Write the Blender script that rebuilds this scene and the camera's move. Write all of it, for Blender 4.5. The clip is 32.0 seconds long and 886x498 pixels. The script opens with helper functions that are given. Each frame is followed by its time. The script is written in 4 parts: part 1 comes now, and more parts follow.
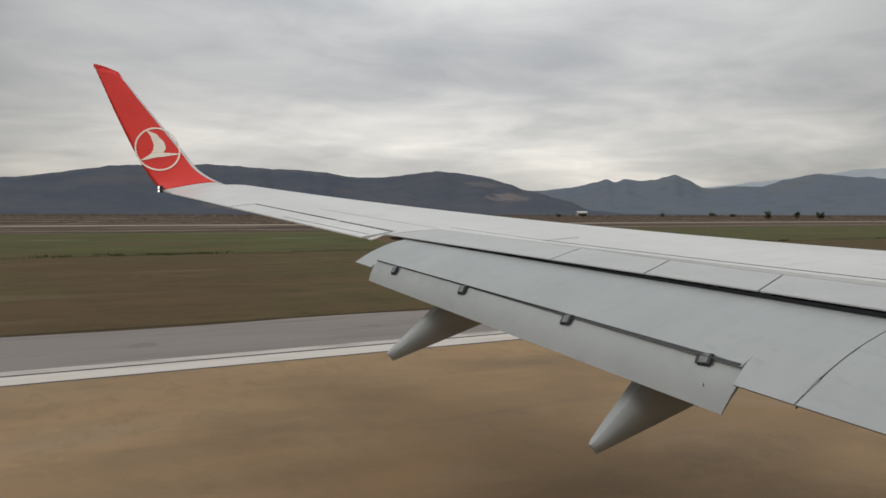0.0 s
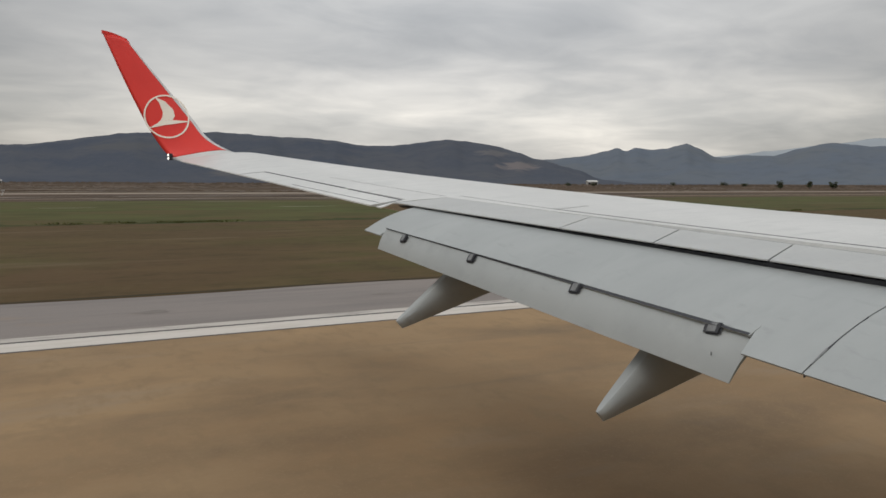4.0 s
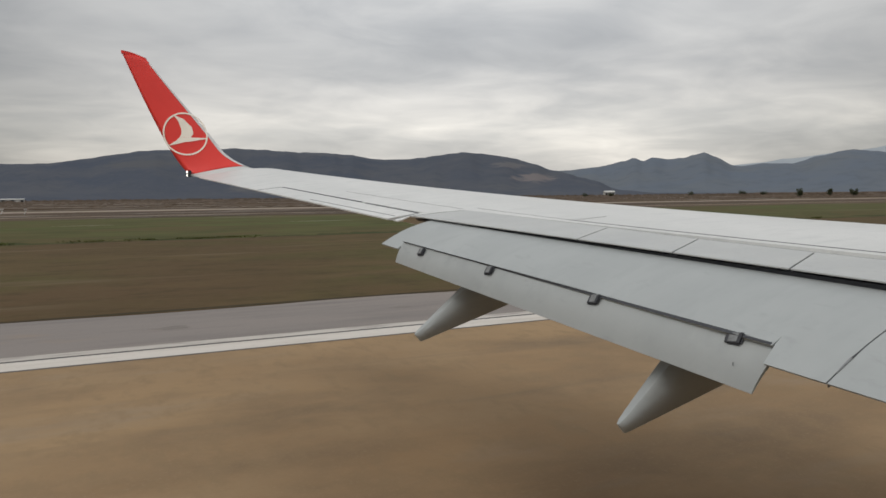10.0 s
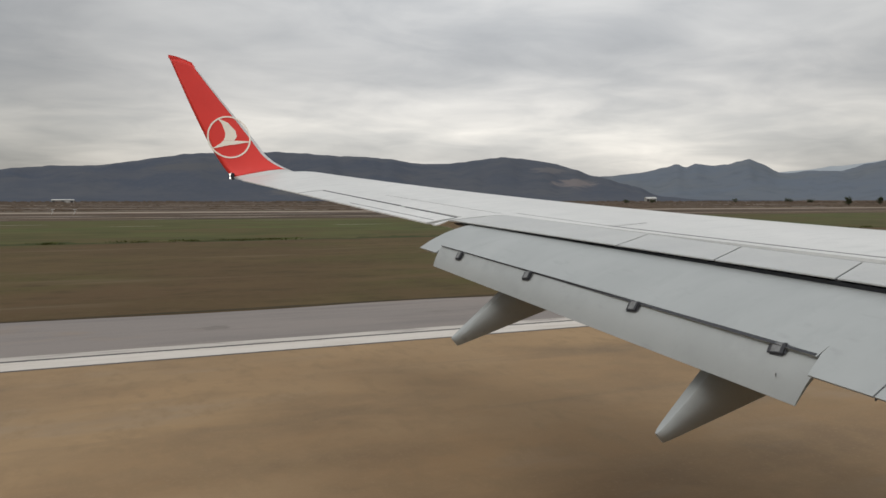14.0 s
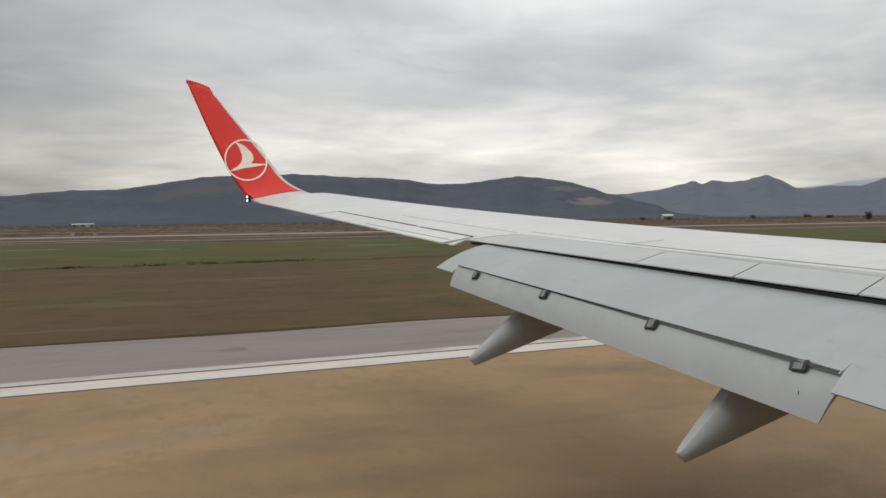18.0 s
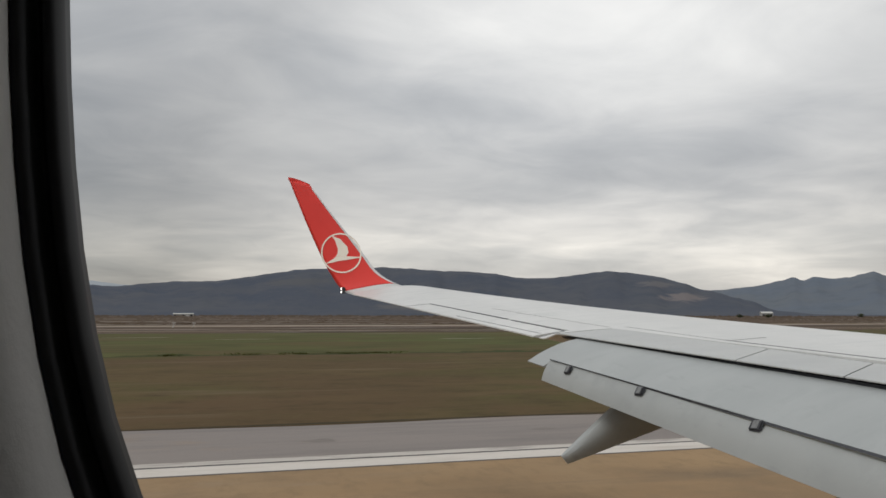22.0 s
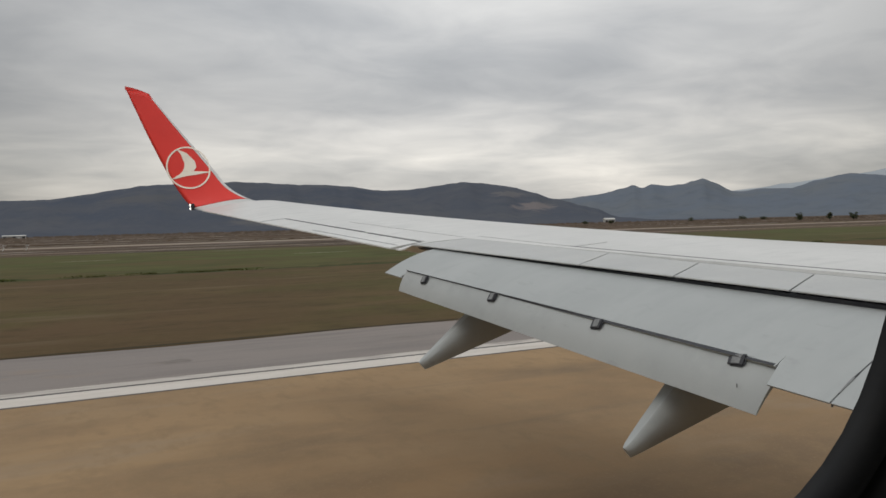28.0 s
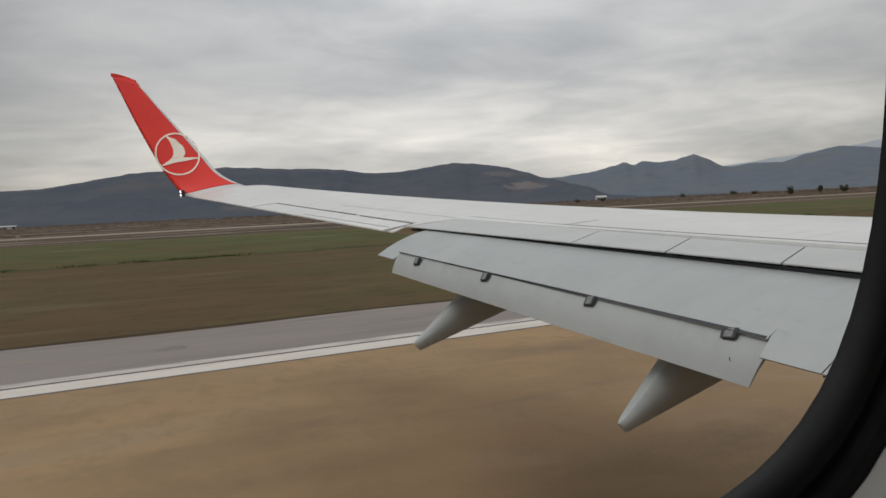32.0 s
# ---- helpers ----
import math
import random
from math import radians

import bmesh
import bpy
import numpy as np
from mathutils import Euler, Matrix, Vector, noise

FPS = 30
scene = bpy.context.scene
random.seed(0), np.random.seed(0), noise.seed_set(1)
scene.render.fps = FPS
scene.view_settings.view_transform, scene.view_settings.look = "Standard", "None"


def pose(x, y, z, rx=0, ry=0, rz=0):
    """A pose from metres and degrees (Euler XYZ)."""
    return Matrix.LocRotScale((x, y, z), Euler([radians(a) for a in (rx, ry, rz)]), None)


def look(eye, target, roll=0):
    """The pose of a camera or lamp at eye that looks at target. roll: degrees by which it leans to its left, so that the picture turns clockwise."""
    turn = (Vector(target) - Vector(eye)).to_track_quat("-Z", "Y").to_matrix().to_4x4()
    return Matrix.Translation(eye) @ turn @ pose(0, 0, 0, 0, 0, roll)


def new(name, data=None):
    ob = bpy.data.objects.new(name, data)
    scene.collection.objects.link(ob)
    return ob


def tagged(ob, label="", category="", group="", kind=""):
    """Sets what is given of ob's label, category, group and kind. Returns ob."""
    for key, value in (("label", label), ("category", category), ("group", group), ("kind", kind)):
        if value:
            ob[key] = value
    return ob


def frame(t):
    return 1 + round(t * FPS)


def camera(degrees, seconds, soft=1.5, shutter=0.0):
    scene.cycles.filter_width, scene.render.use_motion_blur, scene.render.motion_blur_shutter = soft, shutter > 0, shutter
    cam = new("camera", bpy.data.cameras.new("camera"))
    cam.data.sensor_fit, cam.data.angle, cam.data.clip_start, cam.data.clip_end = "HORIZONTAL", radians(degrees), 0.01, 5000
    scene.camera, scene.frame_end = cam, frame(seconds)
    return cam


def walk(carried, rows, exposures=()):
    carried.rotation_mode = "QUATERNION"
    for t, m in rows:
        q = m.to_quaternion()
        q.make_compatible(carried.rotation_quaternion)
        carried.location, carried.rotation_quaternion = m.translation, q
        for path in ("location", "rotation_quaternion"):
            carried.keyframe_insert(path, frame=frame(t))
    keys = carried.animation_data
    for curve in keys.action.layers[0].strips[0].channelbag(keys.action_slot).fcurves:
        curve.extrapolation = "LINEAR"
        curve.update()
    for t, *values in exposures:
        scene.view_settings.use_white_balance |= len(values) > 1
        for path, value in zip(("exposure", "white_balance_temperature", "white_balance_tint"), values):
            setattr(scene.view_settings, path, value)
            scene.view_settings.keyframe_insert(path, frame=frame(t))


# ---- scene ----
# The camera stands at a cabin window behind the left wing. World: x runs forward along the runway, y outboard, z up from the runway.
# ROWS are in the airliner's own axes; ATTITUDE is how it sits on the runway just after touching down, nose slightly up.
ATTITUDE = pose(0.04, 0.07, 0.17, 1.03, -0.52, 0.35)
cam = camera(60.2, 32.0, soft=1.6)
ROWS = [
    (0, 0.053, 1.631, 3.769, -28.63, -3.85, -0.16),
    (0.5, 0.053, 1.630, 3.765, -28.26, -3.90, -0.23),
    (1, 0.054, 1.630, 3.765, -27.91, -5.13, -0.20),
    (1.5, 0.055, 1.629, 3.765, -27.82, -6.22, -0.36),
    (2, 0.052, 1.631, 3.766, -28.23, -6.57, -0.06),
    (2.5, 0.053, 1.630, 3.765, -28.35, -6.85, 0.03),
    (3, 0.052, 1.631, 3.766, -28.38, -6.93, 0.09),
    (3.5, 0.051, 1.632, 3.766, -28.25, -6.81, -0.03),
    (4, 0.055, 1.629, 3.764, -27.92, -6.19, -0.29),
    (4.5, 0.053, 1.630, 3.765, -27.77, -5.60, -0.13),
    (6.5, 0.053, 1.631, 3.765, -27.43, -5.92, 0.33),
    (7, 0.054, 1.630, 3.766, -27.35, -5.90, 0.30),
    (7.5, 0.053, 1.630, 3.765, -26.87, -5.70, 0.12),
    (8, 0.055, 1.629, 3.764, -26.86, -5.26, 0.33),
    (8.5, 0.054, 1.629, 3.764, -27.02, -5.11, 0.36),
    (9, 0.054, 1.628, 3.766, -26.84, -5.23, 0.47),
    (9.5, 0.055, 1.630, 3.764, -26.97, -5.68, 0.60),
    (10, 0.054, 1.629, 3.765, -26.70, -5.24, 0.57),
    (10.5, 0.054, 1.630, 3.765, -26.28, -4.97, 0.23),
    (11, 0.058, 1.628, 3.763, -24.63, -4.79, 0.40),
    (11.5, 0.061, 1.626, 3.759, -23.94, -5.02, 0.40),
    (12, 0.060, 1.626, 3.761, -24.49, -4.84, 0.76),
    (12.5, 0.061, 1.626, 3.761, -24.22, -4.59, 0.64),
    (13, 0.064, 1.621, 3.756, -23.79, -4.81, 0.36),
    (13.5, 0.059, 1.629, 3.763, -24.06, -5.38, 0.21),
    (14, 0.060, 1.626, 3.762, -23.75, -4.88, 0.08),
    (14.5, 0.059, 1.628, 3.763, -23.92, -4.80, 0.09),
    (16.5, 0.059, 1.629, 3.762, -22.92, -3.43, 0.47),
    (17, 0.060, 1.628, 3.761, -22.82, -3.29, 0.54),
    (17.5, 0.060, 1.628, 3.761, -22.61, -3.53, 0.70),
    (18, 0.061, 1.626, 3.761, -22.58, -3.39, 0.80),
    (18.5, 0.063, 1.626, 3.759, -22.32, -3.05, 0.78),
    (19, 0.063, 1.629, 3.763, -21.34, -3.51, 0.69),
    (19.5, 0.063, 1.626, 3.759, -21.28, -4.11, 0.69),
    (20, 0.064, 1.628, 3.759, -21.29, -4.07, 1.25),
    (20.3, 0.032, 1.614, 3.762, -21.16, -8.25, 10.26),
    (20.6, 0.025, 1.583, 3.747, -19.37, -5.62, 5.41),
    (21, 0.029, 1.601, 3.752, -17.84, -3.25, 3.59),
    (21.5, 0.051, 1.608, 3.749, -17.99, -4.69, 11.58),
    (22, -0.010, 1.579, 3.748, -16.05, 3.69, 0.15),
    (22.5, 0.041, 1.595, 3.750, -18.64, 1.85, -0.49),
    (23, 0.056, 1.607, 3.750, -21.31, -0.86, 0.11),
    (23.5, 0.057, 1.607, 3.749, -22.22, -0.69, 1.52),
    (24, 0.058, 1.606, 3.750, -22.93, 0.15, 0.73),
    (24.5, 0.056, 1.607, 3.751, -20.68, 0.62, -0.25),
    (25, 0.043, 1.581, 3.750, -22.30, -1.56, -0.72),
    (25.5, 0.011, 1.570, 3.746, -26.20, -2.33, 1.05),
    (26, 0.010, 1.570, 3.748, -25.59, -2.01, 1.91),
    (26.5, 0.008, 1.571, 3.750, -26.23, -3.35, 3.63),
    (28.5, 0.005, 1.573, 3.751, -26.46, -2.95, 0.76),
    (29, 0.006, 1.572, 3.750, -25.86, -3.53, 0.61),
    (29.5, 0.008, 1.572, 3.749, -26.53, -3.36, 1.17),
    (30, 0.012, 1.570, 3.744, -27.24, -3.31, 2.78),
    (30.5, 0.006, 1.572, 3.749, -27.40, -3.37, 2.01),
    (31, 0.009, 1.571, 3.747, -27.27, -4.04, 2.99),
    (31.5, 0.011, 1.570, 3.745, -27.31, -3.93, 2.25),
    (32, 0.010, 1.571, 3.746, -27.30, -4.43, 2.70),
]
walk(cam, [(t, ATTITUDE @ pose(x, y, z, 90 + pitch, roll, yaw)) for t, x, y, z, yaw, pitch, roll in ROWS],
     exposures=[(0.0, 0.0), (9.0, 0.05), (15.0, 0.12), (18.0, 0.2), (20.5, 0.15), (22.5, 0.0), (32.0, -0.03)])

# ---- world and light: a closed layer of stratus with a paler strip along the horizon ----
world = bpy.data.worlds.new("overcast_sky")
scene.world = world
world.use_nodes = True
wn, wl = world.node_tree.nodes, world.node_tree.links
wn.clear()


def wnode(kind, **values):
    n = wn.new(kind)
    for key, value in values.items():
        n.inputs[key].default_value = value
    return n


def wmath(op, a, b=None, c=None):
    n = wn.new("ShaderNodeMath")
    n.operation = op
    for i, v in enumerate((a, b, c)):
        if v is None:
            continue
        if isinstance(v, (int, float)):
            n.inputs[i].default_value = v
        else:
            wl.new(v, n.inputs[i])
    return n.outputs[0]


def wramp(fac, stops):
    n = wn.new("ShaderNodeValToRGB")
    ramp = n.color_ramp
    while len(ramp.elements) < len(stops):
        ramp.elements.new(0.5)
    for e, (p, col) in zip(ramp.elements, stops):
        e.position, e.color = p, (*col, 1)
    wl.new(fac, n.inputs[0])
    return n.outputs[0]


def wmix(fac, a, b, mode="MIX"):
    n = wn.new("ShaderNodeMix")
    n.data_type, n.blend_type = "RGBA", mode
    if isinstance(fac, (int, float)):
        n.inputs[0].default_value = fac
    else:
        wl.new(fac, n.inputs[0])
    wl.new(a, n.inputs[6])
    wl.new(b, n.inputs[7])
    return n.outputs[2]


coord = wn.new("ShaderNodeTexCoord")
split = wn.new("ShaderNodeSeparateXYZ")
wl.new(coord.outputs["Generated"], split.inputs[0])
dx, dy, dz = split.outputs
up = wmath("MAXIMUM", dz, 0.0)
den = wmath("ADD", up, 0.13)
cloud_xy = wn.new("ShaderNodeCombineXYZ")
wl.new(wmath("DIVIDE", dx, den), cloud_xy.inputs[0])
wl.new(wmath("DIVIDE", dy, den), cloud_xy.inputs[1])


def cloud_noise(scale, detail, rough, distort, stretch, seed, turn=0.35):
    m = wn.new("ShaderNodeMapping")
    m.inputs["Scale"].default_value = stretch
    m.inputs["Rotation"].default_value = (0, 0, turn)
    m.inputs["Location"].default_value = (seed, seed * 0.7, seed * 0.3)
    wl.new(cloud_xy.outputs[0], m.inputs[0])
    n = wnode("ShaderNodeTexNoise", Scale=scale, Detail=detail, Roughness=rough, Distortion=distort)
    wl.new(m.outputs[0], n.inputs[0])
    return n.outputs[0]


broad = cloud_noise(0.70, 4, 0.48, 0.25, (0.8, 1.0, 1), 11.3, -0.3)
fine = cloud_noise(2.0, 7, 0.56, 0.5, (0.9, 1.0, 1), 2.4, -0.3)
base_grad = wramp(up, [(0.0, (0.52, 0.495, 0.465)), (0.045, (0.63, 0.60, 0.56)), (0.085, (0.71, 0.68, 0.635)),
                       (0.135, (0.585, 0.570, 0.550)), (0.20, (0.550, 0.547, 0.540)), (0.32, (0.76, 0.76, 0.75)),
                       (0.55, (1.10, 1.10, 1.09)), (1.0, (2.0, 2.0, 1.98))])
# vignetting put into the sky colour: dimmed to both sides, brightest ahead and outboard
toward = wmath("ADD", wmath("MULTIPLY", dx, 0.48), wmath("MULTIPLY", dy, 0.877))
side_dimming = wmath("MAXIMUM", wmath("ADD", wmath("MULTIPLY", toward, 3.0), -1.89), 0.62)
mass = wmath("ADD", wmath("MULTIPLY", broad, 0.70), wmath("MULTIPLY", fine, 0.30))
shade = wramp(mass, [(0.37, (0.635, 0.65, 0.675)), (0.475, (0.82, 0.83, 0.845)), (0.545, (0.98, 0.98, 0.98)), (0.65, (1.22, 1.21, 1.19))])
veil = wn.new("ShaderNodeCombineXYZ")
for k in range(3):
    wl.new(side_dimming, veil.inputs[k])
clouds = wmix(1.0, wmix(1.0, base_grad, veil.outputs[0], "MULTIPLY"), shade, "MULTIPLY")
sky = wn.new("ShaderNodeTexSky")
sky.sky_type, sky.sun_disc = "NISHITA", False
sky.sun_elevation, sky.sun_rotation = radians(38), radians(-70)
mixed = wmix(0.01, clouds, sky.outputs[0])
background = wnode("ShaderNodeBackground", Strength=1.0)
wl.new(mixed, background.inputs[0])
world_out = wn.new("ShaderNodeOutputWorld")
wl.new(background.outputs[0], world_out.inputs[0])

sun = new("sun", bpy.data.lights.new("sun", "SUN"))
sun.data.energy, sun.data.angle, sun.data.color = 0.8, radians(25), (1.0, 0.96, 0.9)
sun.matrix_world = look((-40, 10, 60), (0, 30, 0))


# ---- materials ----
def material(name, colour, rough=0.6, metal=0.0, layers=(), bump=(), spec=0.5, coat=0.0):
    """layers: (scale, stretch, low, high, colour, seed) blends of noise; bump: (scale, strength, stretch)."""
    m = bpy.data.materials.new(name)
    m.use_nodes = True
    nt = m.node_tree
    b = nt.nodes["Principled BSDF"]
    b.inputs["Roughness"].default_value, b.inputs["Metallic"].default_value = rough, metal
    b.inputs["Specular IOR Level"].default_value = spec
    b.inputs["Coat Weight"].default_value = coat
    geo = nt.nodes.new("ShaderNodeNewGeometry")

    def noise_at(scale, stretch, seed, detail=6):
        mp = nt.nodes.new("ShaderNodeMapping")
        mp.inputs["Scale"].default_value = stretch
        mp.inputs["Location"].default_value = (seed * 3.7, seed * 1.9, seed)
        nt.links.new(geo.outputs["Position"], mp.inputs[0])
        n = nt.nodes.new("ShaderNodeTexNoise")
        n.inputs["Scale"].default_value, n.inputs["Detail"].default_value, n.inputs["Roughness"].default_value = scale, detail, 0.6
        nt.links.new(mp.outputs[0], n.inputs[0])
        return n.outputs[0]

    last = None
    for scale, stretch, low, high, col, seed in layers:
        ramp = nt.nodes.new("ShaderNodeMapRange")
        ramp.inputs[1].default_value, ramp.inputs[2].default_value = low, high
        nt.links.new(noise_at(scale, stretch, seed), ramp.inputs[0])
        mix = nt.nodes.new("ShaderNodeMix")
        mix.data_type = "RGBA"
        nt.links.new(ramp.outputs[0], mix.inputs[0])
        if last is None:
            mix.inputs[6].default_value = (*colour, 1)
        else:
            nt.links.new(last, mix.inputs[6])
        mix.inputs[7].default_value = (*col, 1)
        last = mix.outputs[2]
    if last is None:
        b.inputs["Base Color"].default_value = (*colour, 1)
    else:
        nt.links.new(last, b.inputs["Base Color"])
    normal = None
    for scale, strength, stretch in bump:
        bm_node = nt.nodes.new("ShaderNodeBump")
        bm_node.inputs["Strength"].default_value = strength
        bm_node.inputs["Distance"].default_value = 0.02
        nt.links.new(noise_at(scale, stretch, 5.0, 4), bm_node.inputs["Height"])
        if normal is not None:
            nt.links.new(normal, bm_node.inputs["Normal"])
        normal = bm_node.outputs[0]
    if normal is not None:
        nt.links.new(normal, b.inputs["Normal"])
    return m


ONE = (1, 1, 1)
wing_paint = material("wing_grey_paint", (0.55, 0.552, 0.535), 0.42, 0.0,
                      [(0.9, (1, 0.35, 1), 0.42, 0.68, (0.62, 0.62, 0.60), 1), (7, (0.25, 1.2, 1), 0.5, 0.75, (0.49, 0.497, 0.482), 2),
                       (40, ONE, 0.55, 0.8, (0.46, 0.465, 0.453), 3)], [(60, 0.03, ONE)])
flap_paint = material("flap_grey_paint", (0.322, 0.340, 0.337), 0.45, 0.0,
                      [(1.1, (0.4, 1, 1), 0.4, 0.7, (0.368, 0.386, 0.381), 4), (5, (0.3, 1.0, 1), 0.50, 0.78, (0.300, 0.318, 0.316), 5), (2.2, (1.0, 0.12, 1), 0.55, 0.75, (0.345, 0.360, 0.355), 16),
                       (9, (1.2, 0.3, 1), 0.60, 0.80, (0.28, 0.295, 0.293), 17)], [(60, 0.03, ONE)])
panel_paint = material("spoiler_grey_paint", (0.43, 0.438, 0.425), 0.45, 0.0,
                       [(2.0, (0.4, 1, 1), 0.4, 0.7, (0.38, 0.39, 0.385), 14), (18, ONE, 0.55, 0.8, (0.35, 0.355, 0.35), 15)])
# Near-black for lamp housing, gaps and recesses; the recess shade is in the colour.
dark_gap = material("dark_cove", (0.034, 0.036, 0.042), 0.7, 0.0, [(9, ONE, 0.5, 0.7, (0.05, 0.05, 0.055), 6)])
seam_mat = material("seam_sealant", (0.16, 0.165, 0.17), 0.7)
pale_edge_mat = material("pale_edge_paint", (0.66, 0.655, 0.64), 0.4, 0.0, [(6, ONE, 0.45, 0.7, (0.58, 0.575, 0.56), 7)])
block_mat = material("hinge_grey", (0.20, 0.207, 0.21), 0.5, 0.0, [(30, ONE, 0.45, 0.7, (0.12, 0.125, 0.127), 7)])
red_paint = material("red_paint", (0.78, 0.045, 0.032), 0.45, 0.0,
                     [(1.2, ONE, 0.4, 0.7, (0.72, 0.038, 0.028), 8), (14, ONE, 0.55, 0.8, (0.75, 0.055, 0.04), 9)], spec=0.35, coat=0.08)
cream_paint = material("cream_paint", (0.92, 0.84, 0.72), 0.5, 0.0, [(3, ONE, 0.45, 0.7, (0.82, 0.75, 0.65), 10)])
rubber = material("black_rubber", (0.010, 0.010, 0.011), 0.6, 0.0, [(40, ONE, 0.5, 0.7, (0.015, 0.015, 0.015), 3)], spec=0.25)
cabin_plastic = material("cabin_plastic", (0.50, 0.485, 0.46), 0.6, 0.0, [(30, ONE, 0.45, 0.7, (0.46, 0.445, 0.42), 4)], [(400, 0.05, ONE)])
hull_paint = material("hull_white_paint", (0.75, 0.75, 0.74), 0.35, 0.0, [(2, ONE, 0.45, 0.7, (0.7, 0.7, 0.69), 4)])
lens_mat = bpy.data.materials.new("position_light")
lens_mat.use_nodes = True
lens_mat.node_tree.nodes["Principled BSDF"].inputs["Emission Color"].default_value = (1, 0.95, 0.85, 1)
lens_mat.node_tree.nodes["Principled BSDF"].inputs["Emission Strength"].default_value = 1.2

grass_mat = material("winter_grass", (0.079, 0.054, 0.025), 0.95, 0.0,
                     [(0.035, (0.8, 1, 1), 0.43, 0.57, (0.092, 0.059, 0.030), 1), (0.06, (0.7, 1, 1), 0.46, 0.60, (0.076, 0.066, 0.023), 2),
                      (0.22, (0.5, 1, 1), 0.48, 0.64, (0.100, 0.069, 0.032), 3), (0.8, (0.5, 1, 1), 0.50, 0.70, (0.058, 0.041, 0.019), 4),
                      (3.0, (0.5, 1, 1), 0.50, 0.72, (0.098, 0.070, 0.036), 5), (0.35, (0.16, 1, 1), 0.58, 0.72, (0.118, 0.086, 0.050), 6)],
                     [(2.0, 0.6, ONE), (9, 0.5, ONE)], spec=0.1)
green_mat = material("green_grass", (0.080, 0.078, 0.028), 0.95, 0.0,
                     [(0.03, (0.6, 1, 1), 0.42, 0.58, (0.086, 0.066, 0.028), 11), (0.07, (0.5, 1, 1), 0.45, 0.60, (0.078, 0.088, 0.028), 12),
                      (0.3, (0.4, 1, 1), 0.46, 0.64, (0.056, 0.060, 0.020), 14), (0.12, (0.12, 1, 1), 0.57, 0.70, (0.112, 0.092, 0.050), 13)], [(3.0, 0.5, ONE)], spec=0.1)
rank_mat = material("rank_grass", (0.040, 0.050, 0.014), 0.95, 0.0,
                    [(0.2, (0.6, 1, 1), 0.44, 0.60, (0.055, 0.050, 0.018), 15), (0.8, (0.6, 1, 1), 0.48, 0.68, (0.030, 0.034, 0.011), 16)], [(3.0, 0.6, ONE)], spec=0.1)
edge_shade_mat = material("edge_shade_brown", (0.046, 0.036, 0.020), 0.95, 0.0, [(0.3, ONE, 0.42, 0.62, (0.060, 0.044, 0.024), 18), (2.0, ONE, 0.5, 0.7, (0.036, 0.030, 0.016), 19)], spec=0.1)
tussock_mat = material("green_tussocks", (0.078, 0.092, 0.028), 0.95, 0.0, [(0.3, ONE, 0.42, 0.62, (0.098, 0.090, 0.036), 18), (2.0, ONE, 0.5, 0.7, (0.056, 0.064, 0.020), 19)], spec=0.1)
field_mat = material("brown_marsh", (0.092, 0.064, 0.044), 0.95, 0.0,
                     [(0.012, (0.5, 1, 1), 0.42, 0.6, (0.070, 0.050, 0.034), 21), (0.035, (0.35, 1, 1), 0.47, 0.66, (0.112, 0.076, 0.050), 22),
                      (0.10, (0.3, 1, 1), 0.48, 0.68, (0.056, 0.042, 0.030), 23), (0.25, (0.25, 1, 1), 0.58, 0.72, (0.135, 0.105, 0.080), 24)], [(0.8, 0.7, ONE)], spec=0.1)
runway_mat = material("dusty_concrete", (0.250, 0.164, 0.088), 0.9, 0.0,
                      [(0.11, (0.5, 1, 1), 0.42, 0.58, (0.300, 0.202, 0.110), 31), (0.28, (0.5, 0.8, 1), 0.46, 0.62, (0.192, 0.132, 0.078), 32),
                       (0.7, (0.5, 0.6, 1), 0.47, 0.66, (0.275, 0.188, 0.105), 35), (0.30, (0.07, 1, 1), 0.54, 0.70, (0.150, 0.112, 0.076), 33),
                       (0.16, (0.35, 1, 1), 0.55, 0.68, (0.245, 0.196, 0.142), 37), (2.4, (1, 0.5, 1), 0.5, 0.74, (0.225, 0.154, 0.086), 36),
                       (14, ONE, 0.55, 0.78, (0.268, 0.190, 0.113), 34)], [(30, 0.25, ONE)], spec=0.2)
shoulder_mat = material("grey_asphalt", (0.205, 0.182, 0.168), 0.9, 0.0,
                        [(0.2, (0.15, 1, 1), 0.42, 0.64, (0.235, 0.205, 0.185), 41), (1.2, (0.12, 1, 1), 0.5, 0.72, (0.168, 0.150, 0.140), 42),
                         (0.25, (0.4, 1, 1), 0.60, 0.74, (0.250, 0.190, 0.140), 44), (20, ONE, 0.52, 0.75, (0.25, 0.228, 0.212), 43)], [(40, 0.3, ONE)], spec=0.2)
white_line_mat = material("worn_white_paint", (0.54, 0.50, 0.45), 0.8, 0.0,
                          [(1.5, (0.2, 1, 1), 0.48, 0.72, (0.44, 0.395, 0.34), 51), (12, (0.5, 1, 1), 0.6, 0.75, (0.33, 0.295, 0.25), 52)])
faded_line_mat = material("faded_white_paint", (0.37, 0.34, 0.305), 0.85, 0.0,
                          [(0.25, (0.2, 1, 1), 0.42, 0.62, (0.47, 0.435, 0.39), 57), (2.5, (0.25, 1, 1), 0.5, 0.7, (0.27, 0.243, 0.22), 58)])
black_line_mat = material("black_border_paint", (0.06, 0.055, 0.052), 0.85, 0.0, [(3, (0.3, 1, 1), 0.5, 0.75, (0.12, 0.1, 0.09), 53)])
